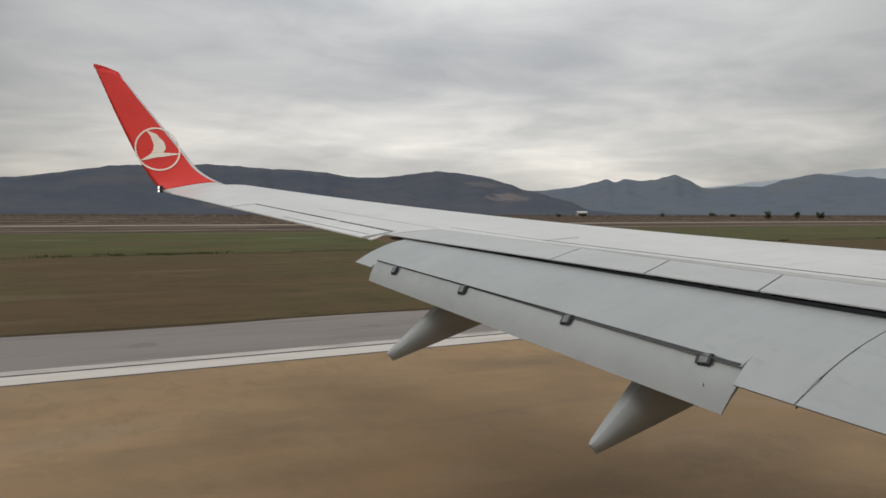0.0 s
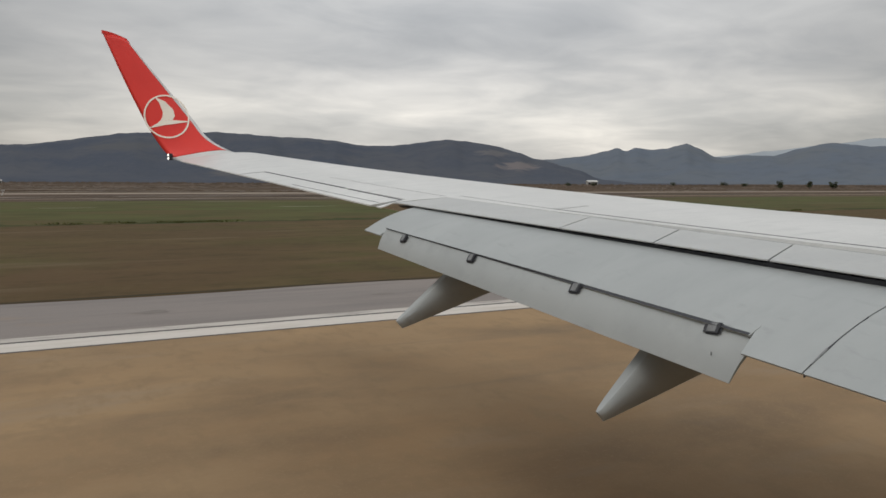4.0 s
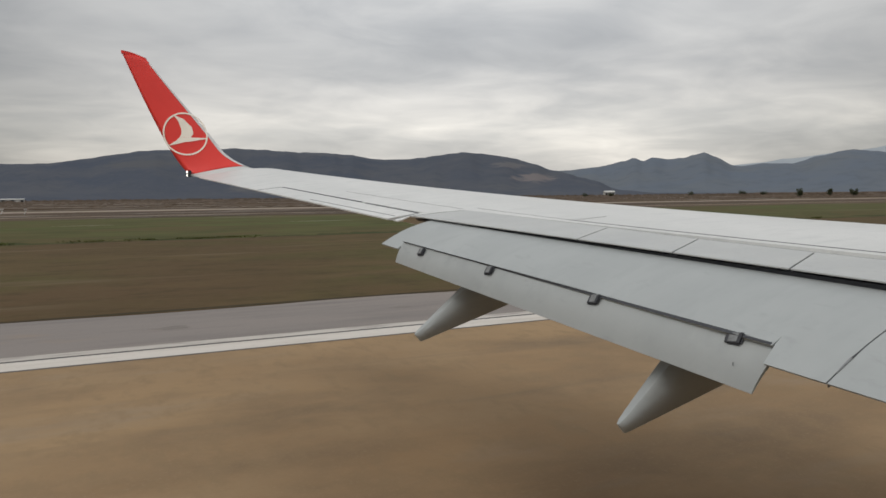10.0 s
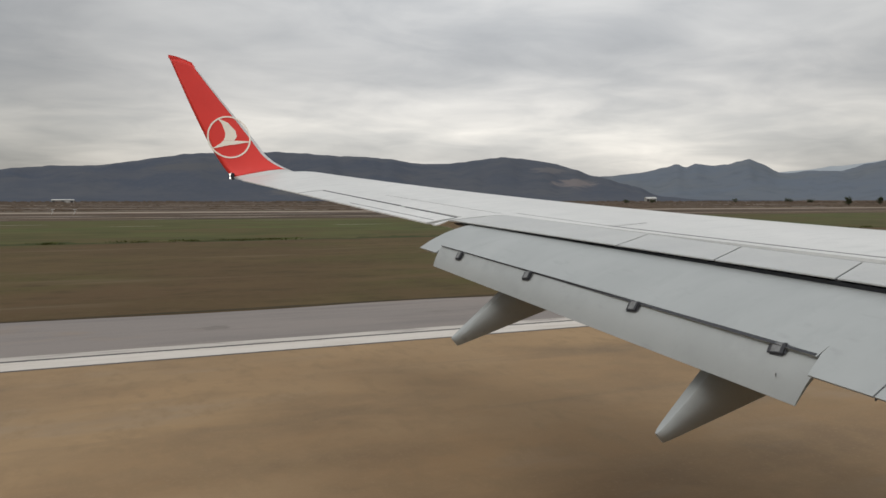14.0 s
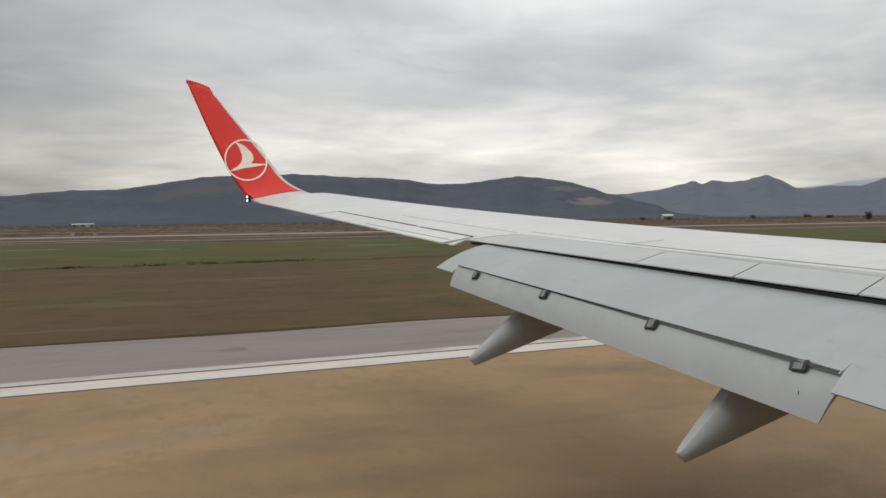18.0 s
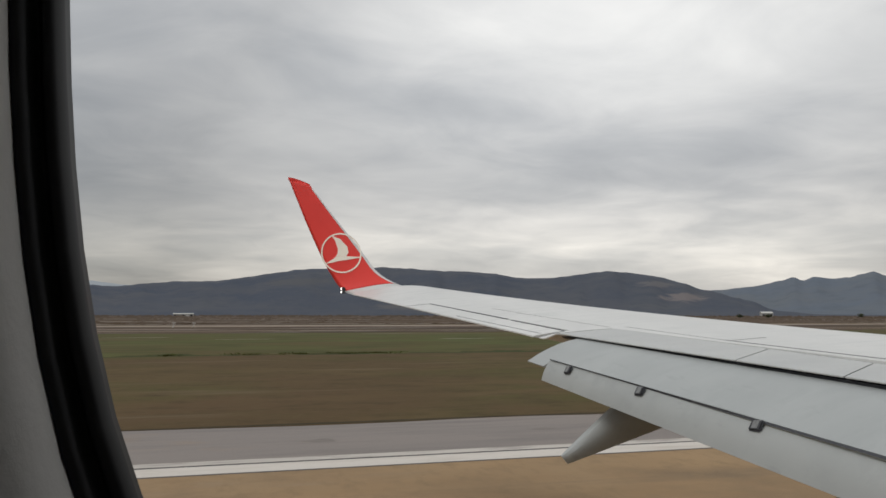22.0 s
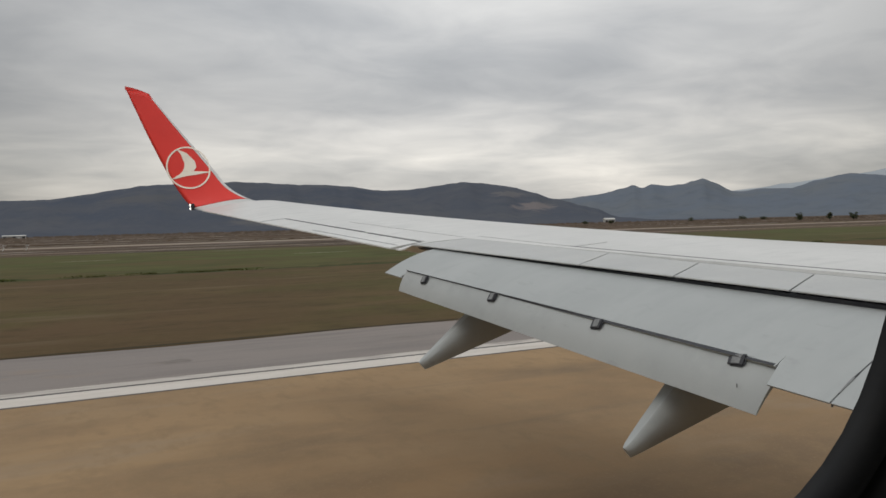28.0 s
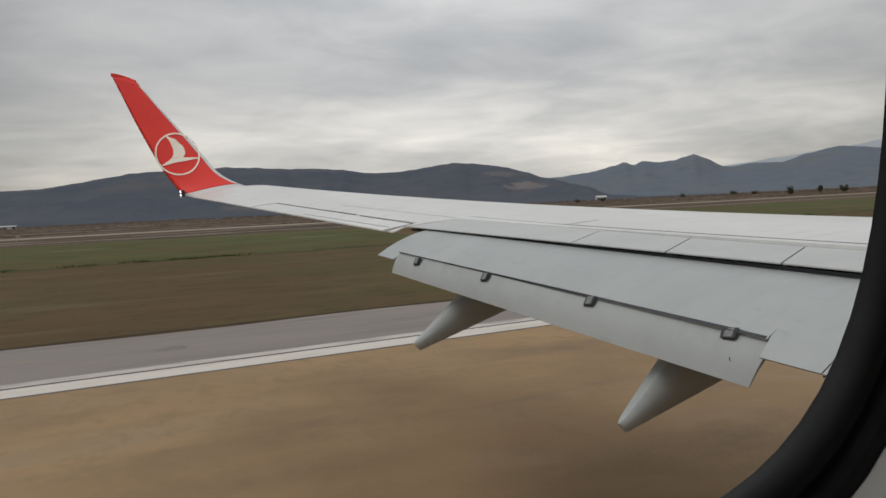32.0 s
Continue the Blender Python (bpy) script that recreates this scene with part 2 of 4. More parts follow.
worn_mat = material("worn_faint_paint", (0.300, 0.225, 0.145), 0.9, 0.0, [(0.8, ONE, 0.42, 0.6, (0.255, 0.175, 0.098), 55), (3, ONE, 0.45, 0.65, (0.33, 0.26, 0.185), 56)])
stain_mat = material("rubber_stain", (0.135, 0.118, 0.105), 0.9, 0.0, [(2.2, (0.4, 1, 1), 0.4, 0.65, (0.19, 0.165, 0.145), 54)])
gravel_mat = material("pale_gravel", (0.245, 0.195, 0.148), 0.95, 0.0, [(0.3, ONE, 0.42, 0.66, (0.285, 0.230, 0.178), 61), (1.5, ONE, 0.5, 0.72, (0.205, 0.163, 0.122), 65),
                                                                      (8, ONE, 0.5, 0.72, (0.19, 0.152, 0.115), 62)], [(12, 0.4, ONE)])
salt_mat = material("pale_salt_flat", (0.19, 0.152, 0.118), 0.8, 0.0, [(0.06, (0.3, 1, 1), 0.42, 0.62, (0.11, 0.082, 0.060), 63), (0.3, (0.2, 1, 1), 0.5, 0.7, (0.25, 0.215, 0.18), 64)])

# Distance haze is put into these base colours, bluer and paler range by range.
hill_mat = material("scrub_hill_haze_tint", (0.071, 0.079, 0.098), 0.95, 0.0,
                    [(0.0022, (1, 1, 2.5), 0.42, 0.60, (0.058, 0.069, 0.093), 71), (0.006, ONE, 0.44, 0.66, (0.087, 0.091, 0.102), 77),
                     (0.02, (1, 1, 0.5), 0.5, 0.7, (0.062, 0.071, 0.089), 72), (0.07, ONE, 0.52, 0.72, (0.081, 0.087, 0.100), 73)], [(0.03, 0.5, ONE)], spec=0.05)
far_hill_mat = material("far_hill_haze_blue", (0.114, 0.134, 0.164), 0.95, 0.0,
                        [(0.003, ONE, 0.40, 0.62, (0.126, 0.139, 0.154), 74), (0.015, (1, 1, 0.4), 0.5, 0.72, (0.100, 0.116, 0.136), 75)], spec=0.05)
farthest_mat = material("farthest_hill_haze_pale", (0.30, 0.33, 0.355), 0.95, 0.0, [(0.004, ONE, 0.4, 0.65, (0.33, 0.355, 0.375), 76)], spec=0.05)

leaf_mat = material("dark_leaves", (0.042, 0.048, 0.024), 0.9, 0.0, [(3, ONE, 0.45, 0.7, (0.06, 0.062, 0.034), 81)], spec=0.1)
brush_mat = material("brown_brush", (0.088, 0.066, 0.05), 0.95, 0.0, [(0.03, ONE, 0.45, 0.65, (0.066, 0.052, 0.040), 82), (1, ONE, 0.45, 0.7, (0.10, 0.075, 0.055), 83)], spec=0.1)
bark_mat = material("bark", (0.07, 0.055, 0.042), 0.9, 0.0, [(9, (1, 1, 0.2), 0.4, 0.7, (0.045, 0.035, 0.027), 83)])
white_mat = material("white_sheet", (0.55, 0.54, 0.51), 0.6, 0.0, [(0.8, ONE, 0.5, 0.75, (0.46, 0.45, 0.42), 84)])
grey_wall_mat = material("grey_wall", (0.40, 0.39, 0.37), 0.8, 0.0, [(0.6, ONE, 0.45, 0.7, (0.34, 0.33, 0.31), 85)])
orange_mat = material("orange_red_paint", (0.60, 0.10, 0.035), 0.6, 0.0, [(5, ONE, 0.5, 0.75, (0.5, 0.09, 0.04), 86)])
yellow_mat = material("faded_yellow_paint", (0.36, 0.29, 0.15), 0.6, 0.0, [(6, ONE, 0.5, 0.75, (0.28, 0.22, 0.12), 87)])
crimson_mat = material("crimson_paint", (0.42, 0.055, 0.05), 0.6, 0.0, [(3, ONE, 0.5, 0.75, (0.34, 0.05, 0.045), 88)])
water_mat = material("shallow_water", (0.075, 0.072, 0.068), 0.12, 0.0, [(0.05, ONE, 0.42, 0.66, (0.10, 0.094, 0.086), 89)], [(0.6, 0.05, ONE)])
reed_mat = material("brown_reeds", (0.092, 0.064, 0.040), 0.95, 0.0, [(0.05, ONE, 0.42, 0.64, (0.078, 0.052, 0.033), 90), (0.4, ONE, 0.48, 0.68, (0.105, 0.075, 0.046), 91)], spec=0.1)
glass_dark = material("dark_window_glass", (0.03, 0.035, 0.04), 0.1)


# ---- building helpers ----
def empty(name, at=(0, 0, 0)):
    ob = new(name)
    ob.location = at
    ob.empty_display_size = 0.2
    return ob


def part(name, bm, mat, parent, label="", smooth=False):
    """Links a bmesh in its parent's coordinates as one mesh object."""
    bmesh.ops.recalc_face_normals(bm, faces=bm.faces)
    me = bpy.data.meshes.new(name)
    bm.to_mesh(me)
    bm.free()
    me.materials.append(mat)
    if smooth:
        for poly in me.polygons:
            poly.use_smooth = True
    ob = new(name, me)
    if parent is not None:
        ob.parent = parent
    if label:
        ob["label"] = label
    return ob


def box(size, at=(0, 0, 0), bevel=0.0, turn=None):
    bm = bmesh.new()
    bmesh.ops.create_cube(bm, size=1)
    bmesh.ops.scale(bm, vec=size, verts=bm.verts)
    if bevel:
        bmesh.ops.bevel(bm, geom=bm.edges[:], offset=bevel, segments=2, affect="EDGES")
    if turn is not None:
        bmesh.ops.transform(bm, matrix=turn, verts=bm.verts)
    bmesh.ops.translate(bm, vec=at, verts=bm.verts)
    return bm


def merge(bm, other):
    me = bpy.data.meshes.new("temporary")
    other.to_mesh(me)
    other.free()
    bm.from_mesh(me)
    bpy.data.meshes.remove(me)
    return bm


def loft(rings, closed=True, caps=True):
    """A skin over rings of equally many points."""
    bm = bmesh.new()
    rows = [[bm.verts.new(p) for p in ring] for ring in rings]
    n = len(rows[0])
    for a, b in zip(rows, rows[1:]):
        for i in range(n if closed else n - 1):
            j = (i + 1) % n
            bm.faces.new((a[i], a[j], b[j], b[i]))
    if caps and closed:
        bm.faces.new(rows[0])
        bm.faces.new(rows[-1][::-1])
    return bm


def cylinder(r1, r2, a, b, seg=12):
    a, b = Vector(a), Vector(b)
    d = (b - a).normalized()
    u = d.orthogonal().normalized()
    v = d.cross(u)
    ring = lambda c, r: [c + (u * math.cos(2 * math.pi * i / seg) + v * math.sin(2 * math.pi * i / seg)) * r for i in range(seg)]
    return loft([ring(a, r1), ring(b, r2)])


def lerp(a, b, f):
    return a + (b - a) * f


def smooth_table(x, table):
    """Cosine-eased value between the knots of a short table."""
    if x <= table[0][0]:
        return table[0][1]
    for (x0, v0), (x1, v1) in zip(table, table[1:]):
        if x <= x1:
            f = (x - x0) / (x1 - x0)
            f = 0.5 * f + 0.5 * (0.5 - 0.5 * math.cos(math.pi * f))
            return lerp(v0, v1, f)
    return table[-1][1]


# ---- ground ----
def strip(name, y0, y1, z, mat, x0=-900, x1=1800, thick=0.0, label="", edge=0.0, step=6.0):
    """A long flat band beside the runway; edge: how ragged its outer side is."""
    bm = bmesh.new()
    lo, hi = max(x0, -120), min(x1, 200)
    xs = [x0] if x0 < lo else []
    n = max(1, round((hi - lo) / step)) if edge else 1
    xs += [lerp(lo, hi, i / n) for i in range(n + 1)]
    if x1 > hi:
        xs.append(x1)
    a = [bm.verts.new((x, y0 + (noise.noise((x * 0.21, y0, 0)) * min(edge, 0.35) if edge else 0), z)) for x in xs]
    b = [bm.verts.new((x, y1 + (noise.noise((x * 0.17, y1, 4)) + 0.5 * noise.noise((x * 0.9, y1, 9))) * edge, z)) for x in xs]
    for i in range(len(xs) - 1):
        bm.faces.new((a[i], a[i + 1], b[i + 1], b[i]))
    if thick:
        r = bmesh.ops.extrude_face_region(bm, geom=bm.faces[:])
        bmesh.ops.translate(bm, vec=(0, 0, -thick), verts=[v for v in r["geom"] if isinstance(v, bmesh.types.BMVert)])
    return tagged(part(name, bm, mat, None), label, "ground", kind="structure")


bm = bmesh.new()
bmesh.ops.create_grid(bm, x_segments=40, y_segments=40, size=4900)
ground = tagged(part("ground", bm, field_mat, None), "flat brown winter field reaching to the foot of the hills", "ground", kind="structure")
ground.location.z = -0.06
strip("grass_verge", 29.45, 80, 0.004, grass_mat, label="brown mown grass verge beside the runway shoulder", edge=0.35, step=0.7)
strip("green_grass", 76, 158, 0.008, green_mat, label="olive green belt of grass beyond the brown verge", edge=4.0, step=2)
strip("rank_grass", 75.6, 78.4, 0.012, rank_mat, label="darker ragged line of rank grass along the verge", edge=4.6, step=0.6)
# Shade under the grass edge, put into the colour of a thin dark strip.
strip("grass_edge_shade", 29.52, 29.86, 0.009, edge_shade_mat, label="dark ragged strip along the shoulder, the grass edge's shade put into its colour", edge=0.14, step=0.35)
strip("runway", -23, 22.7, 0.0, runway_mat, thick=0.3, label="tan dusty concrete runway with rubber streaks")
strip("runway_shoulder", 22.7, 29.75, -0.004, shoulder_mat, thick=0.3, label="grey asphalt runway shoulder", edge=0.0)
strip("edge_line", 21.60, 22.62, 0.004, white_line_mat, label="worn white runway edge line")
strip("edge_line_border", 22.62, 22.80, 0.003, black_line_mat, label="thin black border beside the white edge line")
strip("outer_edge_line", 22.80, 23.32, 0.004, faded_line_mat, label="thin faded outer white runway line")
strip("edge_line_inner_border", 21.47, 21.595, 0.003, black_line_mat, label="thin dark border inside the white edge line")
strip("taxiway", 236, 262, 0.0, gravel_mat, x0=-130, label="pale parallel taxiway far across the grass", edge=0.0)
strip("service_track", 178, 182, 0.0, gravel_mat, label="narrow pale gravel service track", edge=1.6, step=5)


def paved_patch(name, left_side, right_side, z, mat, label, category, ragged=0.0, n=1):
    """A flat surface between two polylines of equally many points; ragged: how far its sides stray, with n steps from point to point."""
    def side(points, seed):
        out = []
        for (x0, y0), (x1, y1) in zip(points, points[1:]):
            out += [(lerp(x0, x1, i / n), lerp(y0, y1, i / n)) for i in range(n)]
        out.append(points[-1])
        return [(x + ragged * (noise.noise((y * 0.35, seed, 0)) + 0.7 * noise.noise((y * 1.3, seed, 5))), y) for x, y in out]
    bm = bmesh.new()
    a = [bm.verts.new((x, y, z)) for x, y in side(left_side, 1.5)]
    b = [bm.verts.new((x, y, z)) for x, y in side(right_side, 7.5)]
    for i in range(len(a) - 1):
        bm.faces.new((a[i], b[i], b[i + 1], a[i + 1]))
    return tagged(part(name, bm, mat, None), label, category, kind="structure")


# turn-off from the runway to the taxiway, behind the airliner
paved_patch("turn_off", [(-228, 29.4), (-216, 45), (-198, 75), (-170, 125), (-120, 250)], [(-130, 29.4), (-148, 40), (-152, 75), (-130, 125), (-75, 250)], 0.006, gravel_mat,
            "pale concrete turn-off leaving the runway for the taxiway", "taxiway")
# white touchdown bars on the runway
for y0 in (13.6, 9.4, 5.2):
    strip("touchdown_bar", y0, y0 + 3.0, 0.004, white_line_mat, x0=-84, x1=-62, label="broad worn white touchdown bar on the runway")

# ---- hills ----
def ridge_range(name, dist, depth, ridge, mat, label, az0, az1, steps, rough, seed):
    """A range of hills whose crest height, as an angle seen from the runway, follows a short table of summits and saddles."""
    bm = bmesh.new()
    rows = []
    fr = (0.0, 0.12, 0.25, 0.4, 0.55, 0.7, 0.85, 0.95, 1.0, 1.15, 1.4)
    for k, f in enumerate(fr):
        row = []
        for i in range(steps + 1):
            az = lerp(az0, az1, i / steps)
            r = dist - depth * (1 - f)
            crest = dist * math.tan(radians(max(smooth_table(az, ridge), 0.0)))
            crest += noise.fractal((az * 1.3, seed, 0), 1.0, 2.2, 5) * rough * 0.5 * min(1, crest / 40)
            prof = math.sin(min(f, 1) * math.pi / 2) ** 1.35 if f <= 1 else max(0, 1 - (f - 1) * 1.6)
            h = crest * prof
            if 0.05 < f < 0.99:
                h += noise.fractal((az * 0.45, f * 3.0, seed), 1.0, 2.1, 5) * rough * 2.2 * math.sin(f * math.pi) * min(1, crest / 60)
                h += abs(noise.noise((az * 1.1 + f * 1.5, f * 1.1, seed + 3))) * rough * 1.6 * math.sin(f * math.pi) * min(1, crest / 60)
                h = min(h, crest * (r / dist) * 0.985)
            row.append(bm.verts.new((r * math.sin(radians(az)), r * math.cos(radians(az)), max(h, 0) - 0.4)))
        rows.append(row)
    for a, b in zip(rows, rows[1:]):
        for i in range(steps):
            bm.faces.new((a[i], a[i + 1], b[i + 1], b[i]))
    return tagged(part(name, bm, mat, None, smooth=True), label, "hill", kind="structure")


NEAR_RIDGE = [(-75, 1.2), (-45, 1.9), (-28, 1.4), (-16, 1.85), (-9, 2.0), (-7.4, 1.95), (-6, 2.12), (-3.5, 2.35), (-1, 2.38), (1, 2.67), (3, 3.0), (4.9, 3.30),
              (6.5, 3.39), (11.1, 3.53), (13, 3.45), (14.6, 3.32), (17.6, 3.22), (18.9, 3.12), (21.4, 2.76), (23.5, 2.71), (25.6, 2.94), (27.7, 3.20), (28.9, 3.14), (30.2, 2.95),
              (31.8, 2.67), (33, 2.28), (34.6, 1.76), (37, 1.15), (39.3, 0.30), (42, 0.06), (50, 0)]
FAR_RIDGE = [(20, 0.8), (30, 1.2), (34, 1.62), (35.8, 1.75), (37.8, 1.96), (39.7, 2.37), (40.25, 2.55), (40.9, 2.31), (41.56, 2.56), (42.7, 2.42), (43.7, 2.47), (44.45, 2.68),
             (45.15, 2.81), (45.85, 2.52), (47.05, 1.87), (47.6, 1.82), (48.9, 1.98), (50.8, 1.92), (52.5, 2.42), (54.3, 2.75), (56.5, 2.5), (60, 2.2), (63, 2.4), (72, 2.0), (85, 1.4), (110, 0.9)]
FARTHEST_RIDGE = [(-60, 1.6), (-30, 2.0), (-14, 2.45), (-9, 2.25), (-6.5, 2.0), (-4, 1.8), (10, 1.0), (44, 1.7), (48, 1.95), (50.5, 2.25), (54, 2.6), (57, 3.0), (60, 2.9), (66, 3.2), (75, 2.2), (100, 1.2)]
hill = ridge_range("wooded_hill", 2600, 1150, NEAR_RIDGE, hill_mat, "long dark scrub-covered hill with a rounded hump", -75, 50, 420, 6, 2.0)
ridge_range("far_hill", 4100, 1300, FAR_RIDGE, far_hill_mat, "range of peaks behind the hill, haze put into its blue-grey colour", 20, 110, 330, 9, 5.0)
ridge_range("farthest_hill", 4750, 500, FARTHEST_RIDGE, farthest_mat, "pale far-off mountains, haze put into their colour", -60, 100, 260, 12, 9.0)


# ---- the airliner: hull, cabin window and left wing, one thing ----
airliner = tagged(empty("airliner"), "grey-winged airliner with a red winglet, flaps lowered over the runway", "aircraft")
airliner.matrix_world = ATTITUDE


def le_x(y):
    return 4.0 + (17.1 - y) * 0.5225


def te_x(y):
    return 2.4 + (17.1 - y) * 0.244


def te_z(y):
    inner, outer = 3.0 + (y - 5.2) * 0.058, 3.20 + (y - 10.4) * 0.0995
    return inner if y < 10.45 else outer if y > 10.7 else lerp(inner, outer, (y - 10.45) / 0.25)


def crest_z(y):
    d = y - 7.3
    return 3.222 + 0.052 * d + 0.0033 * d * d


def top(y, c, lift=0.0):
    """A point of the wing's upper skin at span y and chord share c."""
    ch = le_x(y) - te_x(y)
    zc = crest_z(y)
    if c >= 0.28:
        z = zc + (te_z(y) - zc) * ((c - 0.28) / 0.72) ** 1.8
    else:
        v = (0.28 - c) / 0.28
        z = zc - 0.05 * ch * (1 - math.sqrt(max(0, 1 - v * v)))
    return (le_x(y) - c * ch, y, z + lift)


def under(y, c, drop=0.0):
    ch = le_x(y) - te_x(y)
    nose = crest_z(y) - 0.05 * ch
    z = nose + (te_z(y) - 0.02 - nose) * c - 0.075 * ch * math.sin(math.pi * min(1, c) ** 0.75) - drop
    return (le_x(y) - c * ch, y, z)


UP = [0.0, 0.004, 0.015, 0.035, 0.065, 0.1, 0.15, 0.21, 0.28, 0.36, 0.45, 0.55, 0.64, 0.72]


def wing_box():
    """Upper and lower skin; behind the spoilers' front edge the inner wing drops into a dark cove."""
    rings = []
    for y in [1.9, 3.2, 4.4, 5.2, 6.0, 7.0, 8.0, 9.0, 9.8, 10.44]:
        ring = [top(y, c) for c in UP] + [top(y, 0.779), top(y, 0.781, -0.05), under(y, 0.93, -0.03)]
        ring += [under(y, c) for c in (0.9, 0.75, 0.6, 0.45, 0.3, 0.15, 0.05, 0.012)]
        rings.append(ring)
    return loft(rings)


def outer_wing():
    rings = []
    for y in [10.44, 10.8, 11.4, 12.2, 13.0, 14.0, 15.0, 15.8, 16.4, 16.8]:
        cut = 0.845
        ring = [top(y, c) for c in UP] + [top(y, 0.78), top(y, cut), top(y, cut + 0.003, -0.03), top(y, 0.985 if y > 15 else 0.93, -0.03)]
        ring += [under(y, c) for c in (0.9, 0.75, 0.6, 0.45, 0.3, 0.15, 0.05)]
        rings.append(ring)
    return loft(rings)


wing = part("wing", wing_box(), wing_paint, airliner, "grey painted metal wing with fine panel seams", smooth=True)
outer = part("outer_wing", outer_wing(), wing_paint, airliner, "grey outer wing panel", smooth=True)
for ob in (wing, outer):
    ob.data.set_sharp_from_angle(angle=radians(25))


def skin_patch(name, y0, y1, c0, c1, lift, thick, mat, parent, n=6, m=6, c0b=None, c1b=None, y0b=None, y1b=None, label=""):
    """A curved panel that follows the upper skin; the b values hold at its rear edge or outer end."""
    c0b, c1b = c0 if c0b is None else c0b, c1 if c1b is None else c1b
    y0b, y1b = y0 if y0b is None else y0b, y1 if y1b is None else y1b
    bm = bmesh.new()
    grid = []
    for layer in (lift, lift - thick):
        g = []
        for i in range(n + 1):
            f = i / n
            row = []
            for j in range(m + 1):
                h = j / m
                c = lerp(lerp(c0, c0b, f), lerp(c1, c1b, f), h)
                y = lerp(lerp(y0, y1, f), lerp(y0b, y1b, f), h)
                row.append(bm.verts.new(top(y, min(c, 1.0), layer if h < 0.99 or layer == lift else lift - thick * 0.5)))
            g.append(row)
        grid.append(g)
    a, b = grid
    for i in range(n):
        for j in range(m):
            bm.faces.new((a[i][j], a[i][j + 1], a[i + 1][j + 1], a[i + 1][j]))
            bm.faces.new((b[i][j], b[i + 1][j], b[i + 1][j + 1], b[i][j + 1]))
    for i in range(n):
        bm.faces.new((a[i][0], a[i + 1][0], b[i + 1][0], b[i][0]))
        bm.faces.new((a[i][m], b[i][m], b[i + 1][m], a[i + 1][m]))
    for j in range(m):
        bm.faces.new((a[0][j], b[0][j], b[0][j + 1], a[0][j + 1]))
        bm.faces.new((a[n][j], a[n][j + 1], b[n][j + 1], b[n][j]))
    ob = part(name, bm, mat, parent, label, smooth=True)
    ob.data.set_sharp_from_angle(angle=radians(25))
    return ob


# Stowed spoilers: seams run square to the swept trailing edge, so the front corners lie further outboard.
FRONT, REAR = [10.40, 8.23, 7.15, 6.08, 4.95, 3.85, 2.9], [10.40, 7.82, 6.77, 5.745, 4.66, 3.6, 2.7]
HINGE = [0.785, 0.800, 0.820, 0.826, 0.830, 0.832, 0.834]
for k in range(len(FRONT) - 1):
    g = 0.008
    skin_patch("spoiler", FRONT[k] - g, FRONT[k + 1] + g, HINGE[k], 1.0, 0.004, 0.022, panel_paint, wing, c0b=HINGE[k + 1],
               y0b=REAR[k] - g, y1b=REAR[k + 1] + g)


def seam(y0, y1, c0, c1, width, parent, mat=seam_mat, name="panel_seam", n=16):
    bm = bmesh.new()
    rows = []
    for i in range(n + 1):
        f = i / n
        y, c = lerp(y0, y1, f), lerp(c0, c1, f)
        ch = le_x(y) - te_x(y)
        w = width / ch / 2
        rows.append([top(y, c - w, 0.0005), top(y, c - w, 0.0025), top(y, c + w, 0.0025), top(y, c + w, 0.0005)])
    bm = loft(rows)
    return part(name, bm, mat, parent)


def cross_seam(y, c0, c1, width, parent, dy=0.0, n=10):
    rows = []
    for i in range(n + 1):
        c = lerp(c0, c1, i / n)
        yy = y + dy * i / n
        rows.append([top(yy - width / 2, c, 0.0005), top(yy - width / 2, c, 0.0025), top(yy + width / 2, c, 0.0025), top(yy + width / 2, c, 0.0005)])
    return part("panel_seam", loft(rows), seam_mat, parent)


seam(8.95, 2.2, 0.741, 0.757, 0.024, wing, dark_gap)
seam(10.44, 8.95, 0.715, 0.741, 0.010, wing)
seam(13.2, 10.46, 0.70, 0.712, 0.0035, outer)
cross_seam(8.96, 0.60, 0.735, 0.012, wing, -0.06)
for k in range(1, len(FRONT) - 1):
    seam(FRONT[k], FRONT[k + 1], HINGE[k] - 0.0035, HINGE[k + 1] - 0.0035, 0.009, wing, n=6)

# Aileron with its tab, and the fixed panels beside it.
aileron = skin_patch("aileron", 14.35, 10.92, 0.85, 1.0, 0.002, 0.035, wing_paint, outer, n=14, c0b=0.872, y0b=14.48, label="grey aileron with a narrow tab")
skin_patch("tip_panel", 16.8, 14.40, 0.8475, 1.0, 0.002, 0.03, wing_paint, outer, n=8, y1b=14.51)
cross_seam(14.375, 0.85, 0.995, 0.034, outer, 0.12)
skin_patch("end_panel", 10.90, 10.46, 0.8475, 1.0, 0.002, 0.03, wing_paint, outer, n=4, y0b=10.80)
seam(14.38, 12.2, 0.843, 0.853, 0.042, outer, dark_gap, "aileron_gap")
seam(12.08, 10.92, 0.860, 0.868, 0.042, outer, dark_gap, "aileron_gap")
seam(13.0, 10.98, 0.966, 0.956, 0.022, outer, seam_mat, "tab_seam")
cross_seam(10.90, 0.868, 0.995, 0.022, outer, -0.10)


